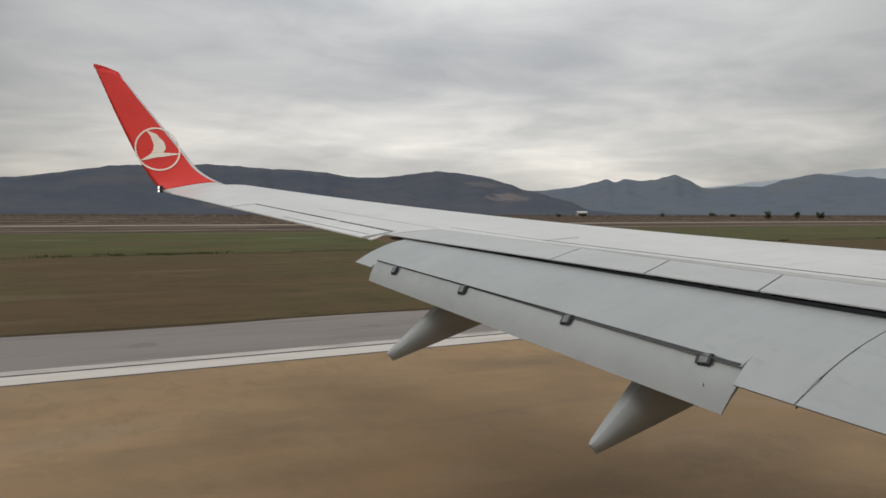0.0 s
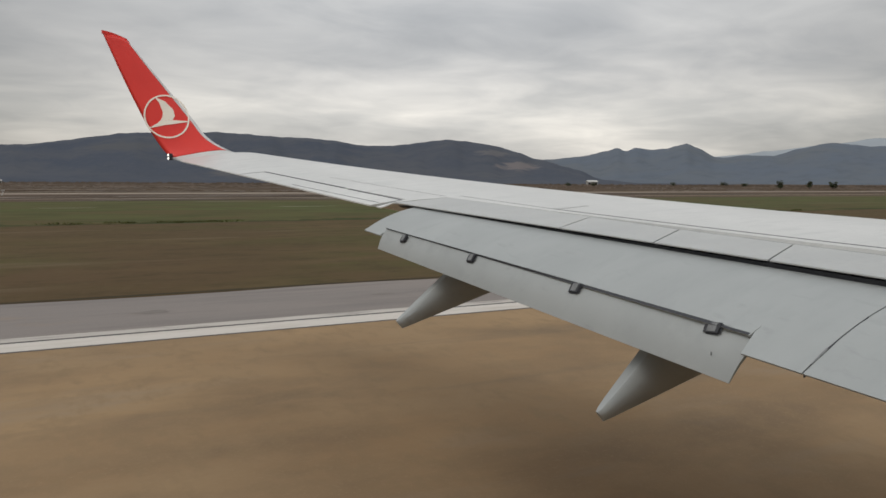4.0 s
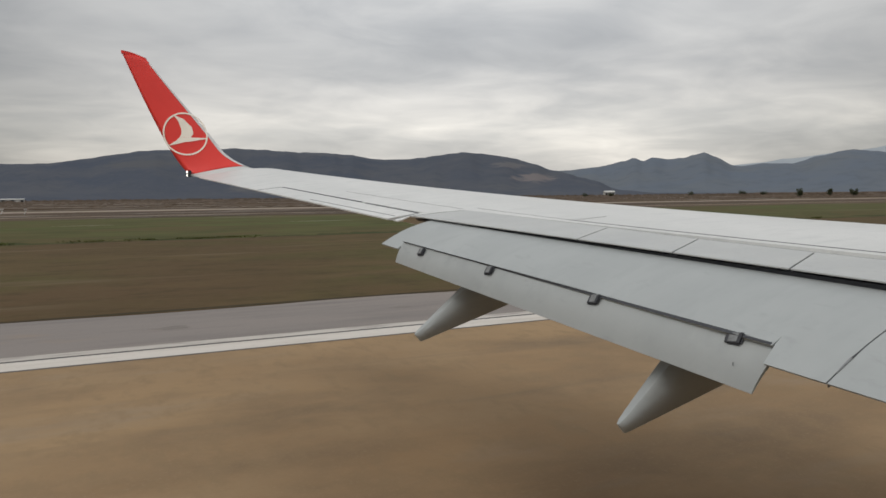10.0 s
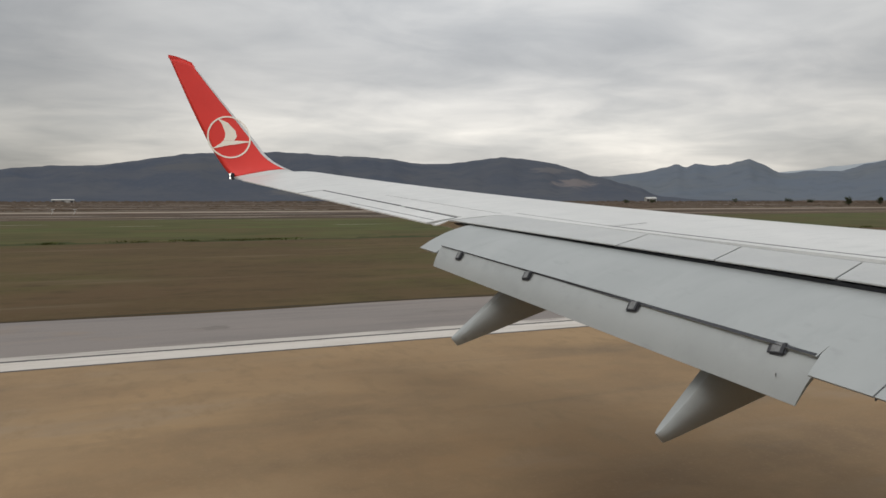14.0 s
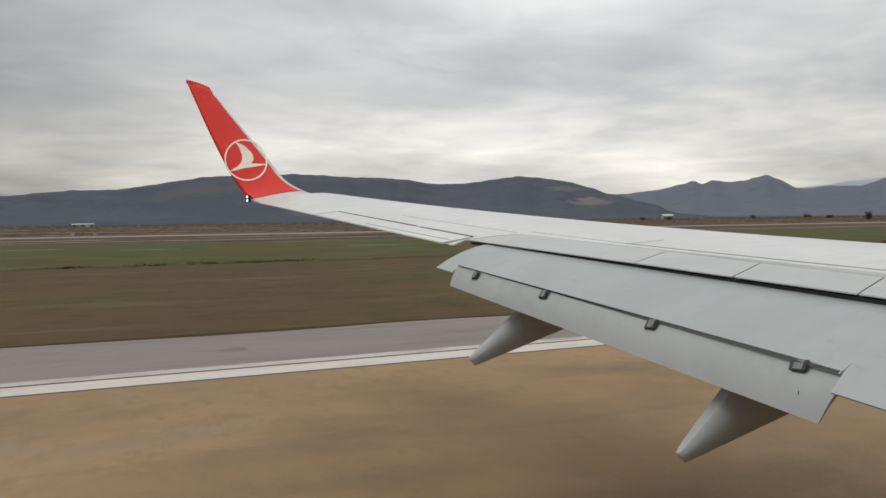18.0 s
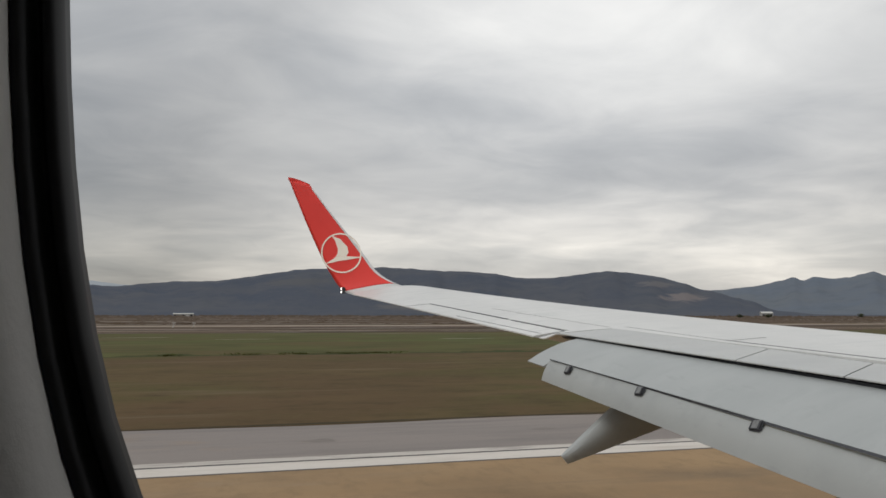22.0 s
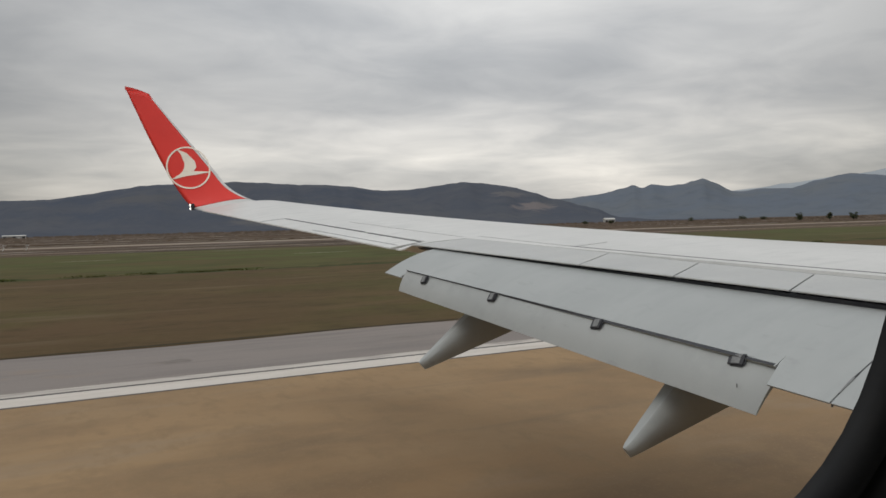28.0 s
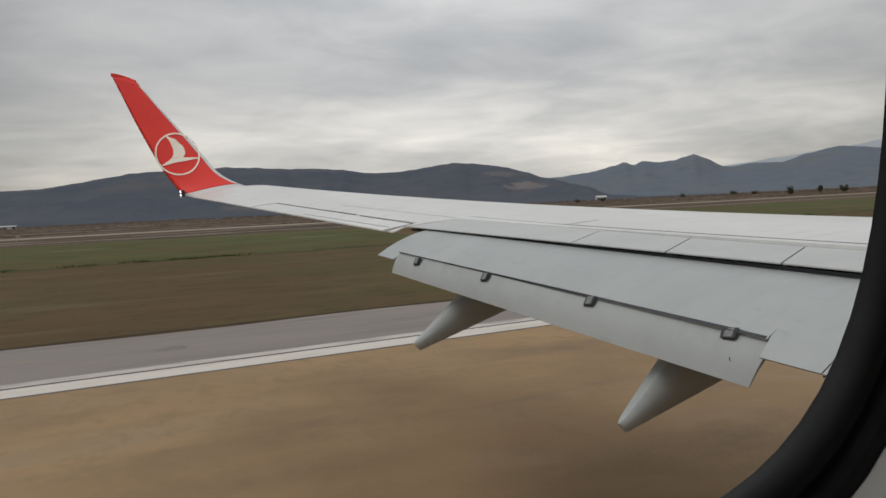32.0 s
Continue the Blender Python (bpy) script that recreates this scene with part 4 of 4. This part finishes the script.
# hummocks of reeds and withered tussocks in the marsh beyond the verge
verts, faces = [], []
rr = random.Random(23)
for _ in range(4200):
    y = 266 + 260 * rr.random() ** 1.5
    x = rr.uniform(-0.4, 1.5) * y
    if noise.noise((x * 0.02, y * 0.03, 2)) < -0.02:
        continue
    w, h = rr.uniform(0.8, 2.4), rr.uniform(0.04, 0.20)
    k = len(verts)
    for i in range(7):
        a = 2 * math.pi * i / 7
        q = w * rr.uniform(0.7, 1.3)
        verts.append((x + math.cos(a) * q * 1.7, y + math.sin(a) * q, -0.07))
    verts.append((x + rr.uniform(-0.3, 0.3), y, h))
    verts.append((x + rr.uniform(-0.8, 0.8) * w, y + 0.2, h * 0.8))
    faces += [(k + i, k + (i + 1) % 7, k + 7 + (i > 3)) for i in range(7)] + [(k + 4, k + 7, k + 8), (k, k + 8, k + 7)]
me = bpy.data.meshes.new("reed_hummocks")
me.from_pydata(verts, [], faces)
me.materials.append(reed_mat)
tagged(new("reed_hummocks", me), "brown withered reed hummocks across the marsh", "reeds", kind="stuff")

def blotch(name, at, rx, ry, z, mat, seed, label, category, n=40, rough=0.35):
    """A flat patch with an uneven outline, lying on the ground."""
    bm = bmesh.new()
    ring = []
    for i in range(n):
        a = 2 * math.pi * i / n
        k = 1 + rough * noise.fractal((math.cos(a) * 1.4 + seed, math.sin(a) * 1.4, seed), 1, 2, 4)
        ring.append(bm.verts.new((at[0] + math.cos(a) * rx * k, at[1] + math.sin(a) * ry * k, z)))
    mid = bm.verts.new((at[0], at[1], z))
    for i in range(n):
        bm.faces.new((mid, ring[i], ring[(i + 1) % n]))
    return tagged(part(name, bm, mat, None), label, category, kind="structure")


for k, (x, y, rx, ry) in enumerate(((2.9, 25.9, 0.55, 0.25), (10.6, 26.4, 0.40, 0.2), (19, 27.2, 0.7, 0.2))):
    blotch("shoulder_stain", (x, y), rx, ry, 0.001, stain_mat, k, "brown dirt stain on the grey shoulder", "stain", 40, 0.6)
for k, (x, y, rx, ry) in enumerate(((-34, 166, 14, 2.0), (8, 162, 9, 1.0), (30, 150, 7, 0.8), (22, 172, 16, 2.0), (58, 168, 14, 1.6), (-20, 198, 24, 4), (34, 206, 26, 4), (90, 196, 26, 4), (-60, 220, 30, 5),
                                    (3, 122, 4, 0.5), (36, 118, 5, 0.5), (-14, 134, 6, 0.6), (60, 220, 26, 3), (-20, 292, 40, 6), (70, 300, 50, 7), (10, 360, 60, 7), (-60, 390, 60, 10), (150, 330, 55, 8),
                                    (230, 420, 60, 8), (60, 480, 80, 11), (-20, 560, 90, 12), (300, 520, 70, 10), (400, 430, 70, 10), (330, 300, 60, 8))):
    blotch("salt_flat", (x, y), rx, ry, 0.012, salt_mat, k + 10, "pale dry salt flat in the brown marsh", "ground", 60, 0.55)
for k, (x, y, rx, ry) in enumerate(((-284.9, 19.4, 0.28, 0.8), (-284.6, 17.0, 0.35, 0.8), (-284.4, 14.8, 0.4, 0.7))):
    blotch("worn_mark", (x, y), rx, ry, 0.003, worn_mat, 30 + k, "faint worn remains of a painted line on the runway", "marking", 60, 0.5)

# what the airliner has passed on its way along the runway lies this far behind it
BACK = -290.0

# gravel track that flares where it leaves the shoulder, its far end beyond the marsh, and the long pale kerbs in the grass
paved_patch("gravel_track", [(BACK + x, y) for x, y in ((-10, 29.7), (-8.6, 32), (-6.7, 35), (-5.2, 42), (-4.1, 54), (-2.8, 70), (-1.4, 86), (0.4, 119))],
            [(BACK + x, y) for x, y in ((-1.3, 29.7), (-2.1, 31.2), (-3.0, 32.9), (-2.3, 42), (-1.4, 54), (-0.5, 70), (0.3, 86), (3.3, 121))], 0.014, gravel_mat,
            "pale gravel track leaving the runway shoulder", "track", 0.35, 14)
paved_patch("far_gravel_track", [(BACK + x, y) for x, y in ((11.3, 123), (13.2, 150), (15.6, 204), (21.5, 265), (24.5, 300))],
            [(BACK + x, y) for x, y in ((14.4, 125.5), (16.2, 155), (18.8, 200), (25, 262), (28.6, 300))], 0.016, gravel_mat,
            "short pale gravel track beyond the marshy grass", "track", 0.8, 6)


def kerb(x0, x1, y):
    root = tagged(empty("kerb", ((x0 + x1) / 2, y, 0.0)), "long low pale concrete kerb lying in the grass", "kerb", "kerbs in the grass")
    n = max(2, round((x1 - x0) / 1.4))
    w = (x1 - x0) / n
    for i in range(n):
        part("block", box((w - 0.05, 0.5, 0.16), ((i + 0.5) * w - (x1 - x0) / 2, 0, 0.08), 0.02), gravel_mat, root)
    return root


for x0, x1, y in ((18.0, 23.2, 86.5), (26.2, 30.6, 88.0), (32.4, 36.2, 89.2), (14.6, 17.0, 88.6)):
    kerb(BACK + x0, BACK + x1, y)


# ---- the marsh before the runway, over which the airliner came in ----
paved_patch("reed_marsh", [(-2100, 40), (-1500, 30), (-900, 45), (-560, 60)], [(-2100, 900), (-1500, 880), (-900, 860), (-520, 640)], 0.014, reed_mat,
            "brown reed marsh before the runway", "marsh", 12, 14)
for k, (x, y, rx, ry) in enumerate(((-1690, 210, 105, 70), (-1560, 170, 60, 52), (-1440, 215, 125, 85), (-1240, 190, 105, 95), (-1080, 200, 95, 100), (-960, 260, 60, 40), (-1620, 500, 150, 48), (-1380, 520, 120, 30))):
    blotch("pond", (x, y), rx, ry, 0.020, water_mat, 50 + k, "shallow grey pond among the reeds", "water", 110, 0.45)
for k, (x, y, rx, ry) in enumerate(((-880, 190, 70, 50), (-790, 230, 60, 42), (-730, 160, 55, 30), (-640, 240, 60, 22), (-560, 250, 50, 16), (-1700, 640, 90, 20), (-1480, 640, 100, 16))):
    blotch("mud_flat", (x, y), rx, ry, 0.022, salt_mat, 70 + k, "pale wet mud flat speckled with tussocks", "ground", 90, 0.6)
blotch("green_field", (-560, 95), 130, 34, 0.026, green_mat, 81, "olive green meadow before the runway", "ground", 110, 0.3)
paved_patch("dirt_road", [(-2100, 120), (-1860, 200), (-1760, 330), (-1700, 366), (-1400, 374), (-900, 374), (-480, 372)],
            [(-2100, 112), (-1852, 194), (-1752, 322), (-1698, 358), (-1400, 366), (-900, 366), (-480, 364)], 0.028, gravel_mat, "pale dirt road on a bank through the marsh", "road", 1.0, 8)
paved_patch("channel", [(-1350, 30), (-1338, 90), (-1352, 160), (-1330, 240), (-1322, 350)], [(-1340, 30), (-1326, 90), (-1342, 160), (-1322, 240), (-1316, 350)], 0.024, water_mat,
            "narrow winding water channel between the ponds", "water", 5.0, 10)

# tussocks standing in the ponds and on the mud
verts, faces = [], []
rr = random.Random(31)
for _ in range(2600):
    x = rr.uniform(-1780, -560)
    y = rr.gauss(205, 62)
    if y < 70 or noise.noise((x * 0.012, y * 0.02, 5)) < -0.05:
        continue
    w, h = rr.uniform(0.8, 4.5) * (1.0 if x < -950 else 0.45), rr.uniform(0.3, 0.9)
    k = len(verts)
    rim = [(math.cos(2 * math.pi * i / 8), math.sin(2 * math.pi * i / 8), w * rr.uniform(0.75, 1.25)) for i in range(8)]
    verts += [(x + c * q, y + d * q, 0.015) for c, d, q in rim] + [(x + c * q * 0.75, y + d * q * 0.75, h) for c, d, q in rim]
    faces += [(k + i, k + (i + 1) % 8, k + 8 + (i + 1) % 8, k + 8 + i) for i in range(8)] + [tuple(range(k + 8, k + 16))]
me = bpy.data.meshes.new("pond_tussocks")
me.from_pydata(verts, [], faces)
me.materials.append(reed_mat)
tagged(new("pond_tussocks", me), "round brown reed tussocks standing in the shallow ponds", "reeds", kind="stuff")


def salt_pans(at, rows, length, gap):
    """Long evaporation pans between low banks."""
    root = tagged(empty("salt_pans", at), "row of long grey salt pans between low earth banks", "salt pans")
    for k in range(rows + 1):
        part("bank", box((length, 2.2, 0.7), (0, k * gap, 0.3), 0.2), gravel_mat, root)
    for k in range(rows):
        part("pan", box((length - 2, gap - 2.4, 0.06), (0, (k + 0.5) * gap, 0.03), 0.01), water_mat, root)
    for sgn in (-1, 1):
        part("end_bank", box((3.0, rows * gap + 2.2, 0.8), (sgn * (length / 2 + 1.6), rows * gap / 2, 0.34), 0.2), gravel_mat, root)
    return root


salt_pans((-1890, 430, 0.01), 9, 120, 14)


def marsh_hut(at):
    root = tagged(empty("marsh_hut", at), "small white hut beside the dirt road in the marsh", "hut", "huts along the dirt road")
    part("wall", box((3.4, 2.8, 2.2), (0, 0, 1.1), 0.03), white_mat, root)
    part("roof", box((4.0, 3.4, 0.18), (0, 0, 2.28), 0.05), grey_wall_mat, root)
    door = part("door", box((0.85, 0.06, 1.8), (0.6, -1.42, 0.92), 0.01), grey_wall_mat, root)
    part("handle", box((0.04, 0.05, 0.14), (0.3, -1.47, 0.95), 0.01), block_mat, door)
    return root


for x in (-1655, -1150, -905):
    marsh_hut((x, 361, 0.0))


def striped_board(at, w, h, stripes, legs, label, turn=0.0):
    """A board of upright red and white bars on short legs."""
    root = tagged(empty("marker_board", at), label, "marker board")
    root.rotation_euler.z = turn
    bw = w / stripes
    for k in range(stripes):
        part("board_bar", box((bw - 0.004, 0.05, h), (-w / 2 + bw * (k + 0.5), 0, legs + h / 2), 0.006), orange_mat if k % 2 else white_mat, root)
    part("board_back", box((w, 0.02, h), (0, 0.036, legs + h / 2), 0.004), grey_wall_mat, root)
    for s in (-1, 1):
        part("leg", cylinder(0.03, 0.03, (s * w * 0.35, 0.02, -0.1), (s * w * 0.35, 0.02, legs + 0.05), 8), grey_wall_mat, root)
    return root


striped_board((-94, 64, 0.0), 1.9, 1.15, 3, 0.35, "white marker board with one broad red bar, in the grass")
striped_board((-106, 58, 0.0), 1.6, 0.9, 5, 0.5, "red and white striped marker board on legs")


def shelter(at, turn):
    """An equipment hut of white sheet panels with a red door panel, on a plinth."""
    root = tagged(empty("equipment_hut", at), "small white equipment hut with a red door panel, in the marsh", "hut")
    root.rotation_euler.z = turn
    part("plinth", box((3.7, 2.6, 0.22), (0, 0, 0.11), 0.02), grey_wall_mat, root)
    part("body", box((3.3, 2.3, 2.05), (0, 0, 1.24), 0.02), white_mat, root)
    for x, w, m in ((-1.12, 1.02, white_mat), (1.12, 1.02, white_mat)):
        part("wall_panel", box((w, 0.05, 1.95), (x, -1.18, 1.24), 0.01), m, root)
    door = part("door", box((1.15, 0.06, 1.95), (0, -1.185, 1.24), 0.01), crimson_mat, root, "red painted door panel")
    part("handle", box((0.05, 0.05, 0.16), (0.42, -1.235, 1.2), 0.01), grey_wall_mat, door)
    part("side_panel", box((0.05, 2.1, 1.95), (1.68, 0, 1.24), 0.01), grey_wall_mat, root)
    part("roof", box((3.6, 2.6, 0.10), (0, 0, 2.32), 0.03), white_mat, root)
    return root


shelter((BACK - 16.0, 124, 0.0), radians(8))


def chevron_marker(at, label):
    """Two slanting red and white blocks set as a V on a base."""
    root = tagged(empty("chevron_marker", at), label, "marker", "red and white markers beside the taxiway")
    part("base", box((2.6, 0.7, 0.14), (0, 0, 0.07), 0.02), white_mat, root)
    for s in (-1, 1):
        m = pose(0, 0, 0, 0, s * 24, 0)
        part("block", box((0.85, 0.6, 0.42), (s * 0.62, 0, 0.36), 0.03, m), orange_mat, root)
        part("block", box((0.85, 0.6, 0.36), (s * 0.82, 0, 0.72), 0.03, m), white_mat, root)
        part("block", box((0.85, 0.6, 0.36), (s * 1.0, 0, 1.07), 0.03, m), orange_mat, root)
    return root


for x, y in ((-114, 92), (-103, 96), (-92, 101), (-81, 105), (-70, 110)):
    chevron_marker((x, y, 0.01), "red and white V-shaped marker on a white base")


def field_lamp(at, tall):
    """A white mast with a flat head and a box at its foot."""
    root = tagged(empty("field_lamp", at), "white field lamp on a slender pole in the grass", "lamp", "lamps in the grass")
    part("base", box((0.9, 0.6, 0.16), (-0.2, 0, 0.08), 0.02), gravel_mat, root)
    part("pole", cylinder(0.09, 0.07, (-0.25, 0, 0.1), (0.05, 0, tall * 0.55), 8), white_mat, root)
    part("upper_pole", cylinder(0.05, 0.05, (0.05, 0, tall * 0.53), (0.05, 0, tall * 0.92), 8), grey_wall_mat, root)
    part("collar", box((0.34, 0.3, 0.14), (0.05, 0, tall * 0.62), 0.03), white_mat, root)
    part("head", box((0.86, 0.4, 0.17), (0.05, 0, tall * 0.95), 0.05), white_mat, root, "flat white lamp head")
    return root


field_lamp((BACK + 13.0, 88.5, 0.0), 2.4)
field_lamp((BACK + 33.0, 216, 0.0), 2.8)
for at, tall in (((-13.5, 214, 0.0), 1.5), ((-8.6, 216, 0.0), 1.4)):
    field_lamp(at, tall)


def slope_light(at):
    """One low unit of a row of approach slope lights: a hooded case on legs over a slab."""
    root = tagged(empty("slope_light", at), "low faded yellow approach light unit on short legs", "light", "row of approach lights in the grass")
    for x in (-0.3, 0.3):
        for y in (-0.2, 0.2):
            part("leg", cylinder(0.025, 0.025, (x, y, -0.02), (x, y, 0.17), 6), grey_wall_mat, root)
    case = part("case", box((0.80, 0.6, 0.12), (0, 0, 0.22), 0.03), yellow_mat, root)
    part("hood", box((0.84, 0.64, 0.025), (0, 0, 0.29), 0.01), yellow_mat, root)
    for x in (-0.2, 0.0, 0.2):
        part("lens", box((0.03, 0.11, 0.07), (-0.405, x, 0.22), 0.01), glass_dark, case)
    return root


for x, y in ((20.6, 69.0), (20.3, 60.1), (19.5, 50.1), (19.0, 40.8)):
    slope_light((BACK + x, y, 0.0))


# distance board on a white foot beside the shoulder, past the turn-off
board = tagged(empty("distance_board", (-108, 33, 0.0)), "red and white board with dark squares on a white foot", "sign")
part("foot", box((0.42, 0.42, 0.55), (0, 0, 0.30), 0.03), white_mat, board)
part("post", cylinder(0.05, 0.05, (0, 0, 0.5), (0, 0, 1.3), 10), grey_wall_mat, board)
for k in range(5):
    part("stripe", box((0.168, 0.05, 0.62), (-0.34 + 0.17 * k, 0, 1.58), 0.006), orange_mat if k % 2 == 0 else white_mat, board)
for s in (-1, 1):
    part("dark_square", box((0.17, 0.02, 0.17), (s * 0.14, -0.036, 1.66), 0.004), black_line_mat, board)


# square white marker post in the verge
post = tagged(empty("marker_post", (-104, 36, 0.0)), "square white marker post standing in the grass", "post")
part("shaft", box((0.42, 0.42, 1.5), (0, 0, 0.75), 0.03), white_mat, post)
part("cap", box((0.46, 0.46, 0.08), (0, 0, 1.53), 0.02), grey_wall_mat, post)


def hangar(at, w, d, h, rise, label, doors, turn=0.0):
    """A low shed: walls, pitched roof, and doors or windows along the front."""
    root = tagged(empty("hangar", at), label, "building", "sheds across the airfield")
    root.rotation_euler.z = turn
    part("wall", box((w, d, h), (0, 0, h / 2), 0.03), grey_wall_mat, root)
    ring = lambda x: [(x, -d / 2 - 0.5, h - 0.1), (x, -d / 2 - 0.5, h + 0.1), (x, 0, h + rise), (x, d / 2 + 0.5, h + 0.1), (x, d / 2 + 0.5, h - 0.1), (x, 0, h + rise - 0.25)]
    part("roof", loft([ring(-w / 2 - 0.4), ring(w / 2 + 0.4)]), white_mat, root, "white sheet-metal roof")
    for k in range(doors):
        x = lerp(-w / 2, w / 2, (k + 0.5) / doors)
        door = part("door", box((w / doors * 0.62, 0.12, h * 0.72), (x, -d / 2 - 0.05, h * 0.36), 0.02), white_mat if k % 2 else glass_dark, root)
        part("lintel", box((w / doors * 0.68, 0.2, 0.2), (x, -d / 2 - 0.05, h * 0.76), 0.02), grey_wall_mat, root)
    return root


for az, d, w, dp, h, rise, doors, lab in ((-12.6, 525, 24, 14, 4.6, 1.6, 5, "long white-roofed hangar across the airfield"), (-9.9, 530, 15, 9, 4.2, 1.0, 4, "low grey shed with a white roof"),
                                          (-15.0, 530, 7, 7, 3, 1.2, 2, "small grey hut with a pale roof"), (-16.4, 530, 8, 7, 3, 1.2, 2, "small pale hut beside the hangar"),
                                          (16.5, 1180, 16, 8, 3.0, 1.2, 4, "far white house at the foot of the hill"), (38.5, 1150, 15, 9, 5.0, 2.0, 3, "far white house beyond the field"),
                                          (-3.0, 1100, 26, 10, 3.0, 1.0, 5, "far long white shed at the foot of the hill")):
    hangar((d * math.sin(radians(az)), d * math.cos(radians(az)), -0.06), w, dp, h, rise, lab, doors, radians(-az * 0.5))


def hill_point(az, el_share):
    """A point on the near hill's slope."""
    deps = bpy.context.evaluated_depsgraph_get()
    d = Vector((math.sin(radians(az)), math.cos(radians(az)), math.tan(radians(el_share)))).normalized()
    hit, place, normal, idx = hill.ray_cast(Vector((0, 1.6, 5.1)), d)
    return place if hit else None


def bare_patch(mat, az, el, half_across, half_up, colour, seed):
    """Bare ground with a ragged outline on the hillside, blended into the hill's own surface."""
    p = hill_point(az, el)
    nt = mat.node_tree
    shader = nt.nodes["Principled BSDF"]
    before = shader.inputs["Base Color"].links[0].from_socket
    geo = nt.nodes.new("ShaderNodeNewGeometry")
    mp = nt.nodes.new("ShaderNodeMapping")
    mp.vector_type = "TEXTURE"
    mp.inputs["Location"].default_value = p
    mp.inputs["Rotation"].default_value = (0, 0, radians(-az))
    mp.inputs["Scale"].default_value = (half_across, 900, half_up)
    nt.links.new(geo.outputs["Position"], mp.inputs[0])
    size = nt.nodes.new("ShaderNodeVectorMath")
    size.operation = "LENGTH"
    nt.links.new(mp.outputs[0], size.inputs[0])
    grain = nt.nodes.new("ShaderNodeTexNoise")
    grain.inputs["Scale"].default_value, grain.inputs["Detail"].default_value = 0.022 + 0.002 * seed, 6
    nt.links.new(geo.outputs["Position"], grain.inputs[0])
    add = nt.nodes.new("ShaderNodeMath")
    add.operation = "MULTIPLY_ADD"
    nt.links.new(grain.outputs[0], add.inputs[0])
    add.inputs[1].default_value = 1.7
    nt.links.new(size.outputs["Value"], add.inputs[2])
    edge = nt.nodes.new("ShaderNodeMapRange")
    edge.inputs[1].default_value, edge.inputs[2].default_value = 1.75, 1.35
    nt.links.new(add.outputs[0], edge.inputs[0])
    mix = nt.nodes.new("ShaderNodeMix")
    mix.data_type = "RGBA"
    nt.links.new(edge.outputs[0], mix.inputs[0])
    nt.links.new(before, mix.inputs[6])
    mix.inputs[7].default_value = (*colour, 1)
    nt.links.new(mix.outputs[2], shader.inputs["Base Color"])


bpy.context.view_layer.update()
bare_patch(hill_mat, 31.4, 2.1, 60, 12, (0.115, 0.112, 0.118), 1)
bare_patch(hill_mat, 33.2, 1.15, 58, 16, (0.150, 0.135, 0.135), 2)
bare_patch(hill_mat, 13.0, 0.5, 75, 10, (0.100, 0.100, 0.106), 3)
bare_patch(hill_mat, 5.0, 2.3, 110, 18, (0.085, 0.088, 0.096), 4)
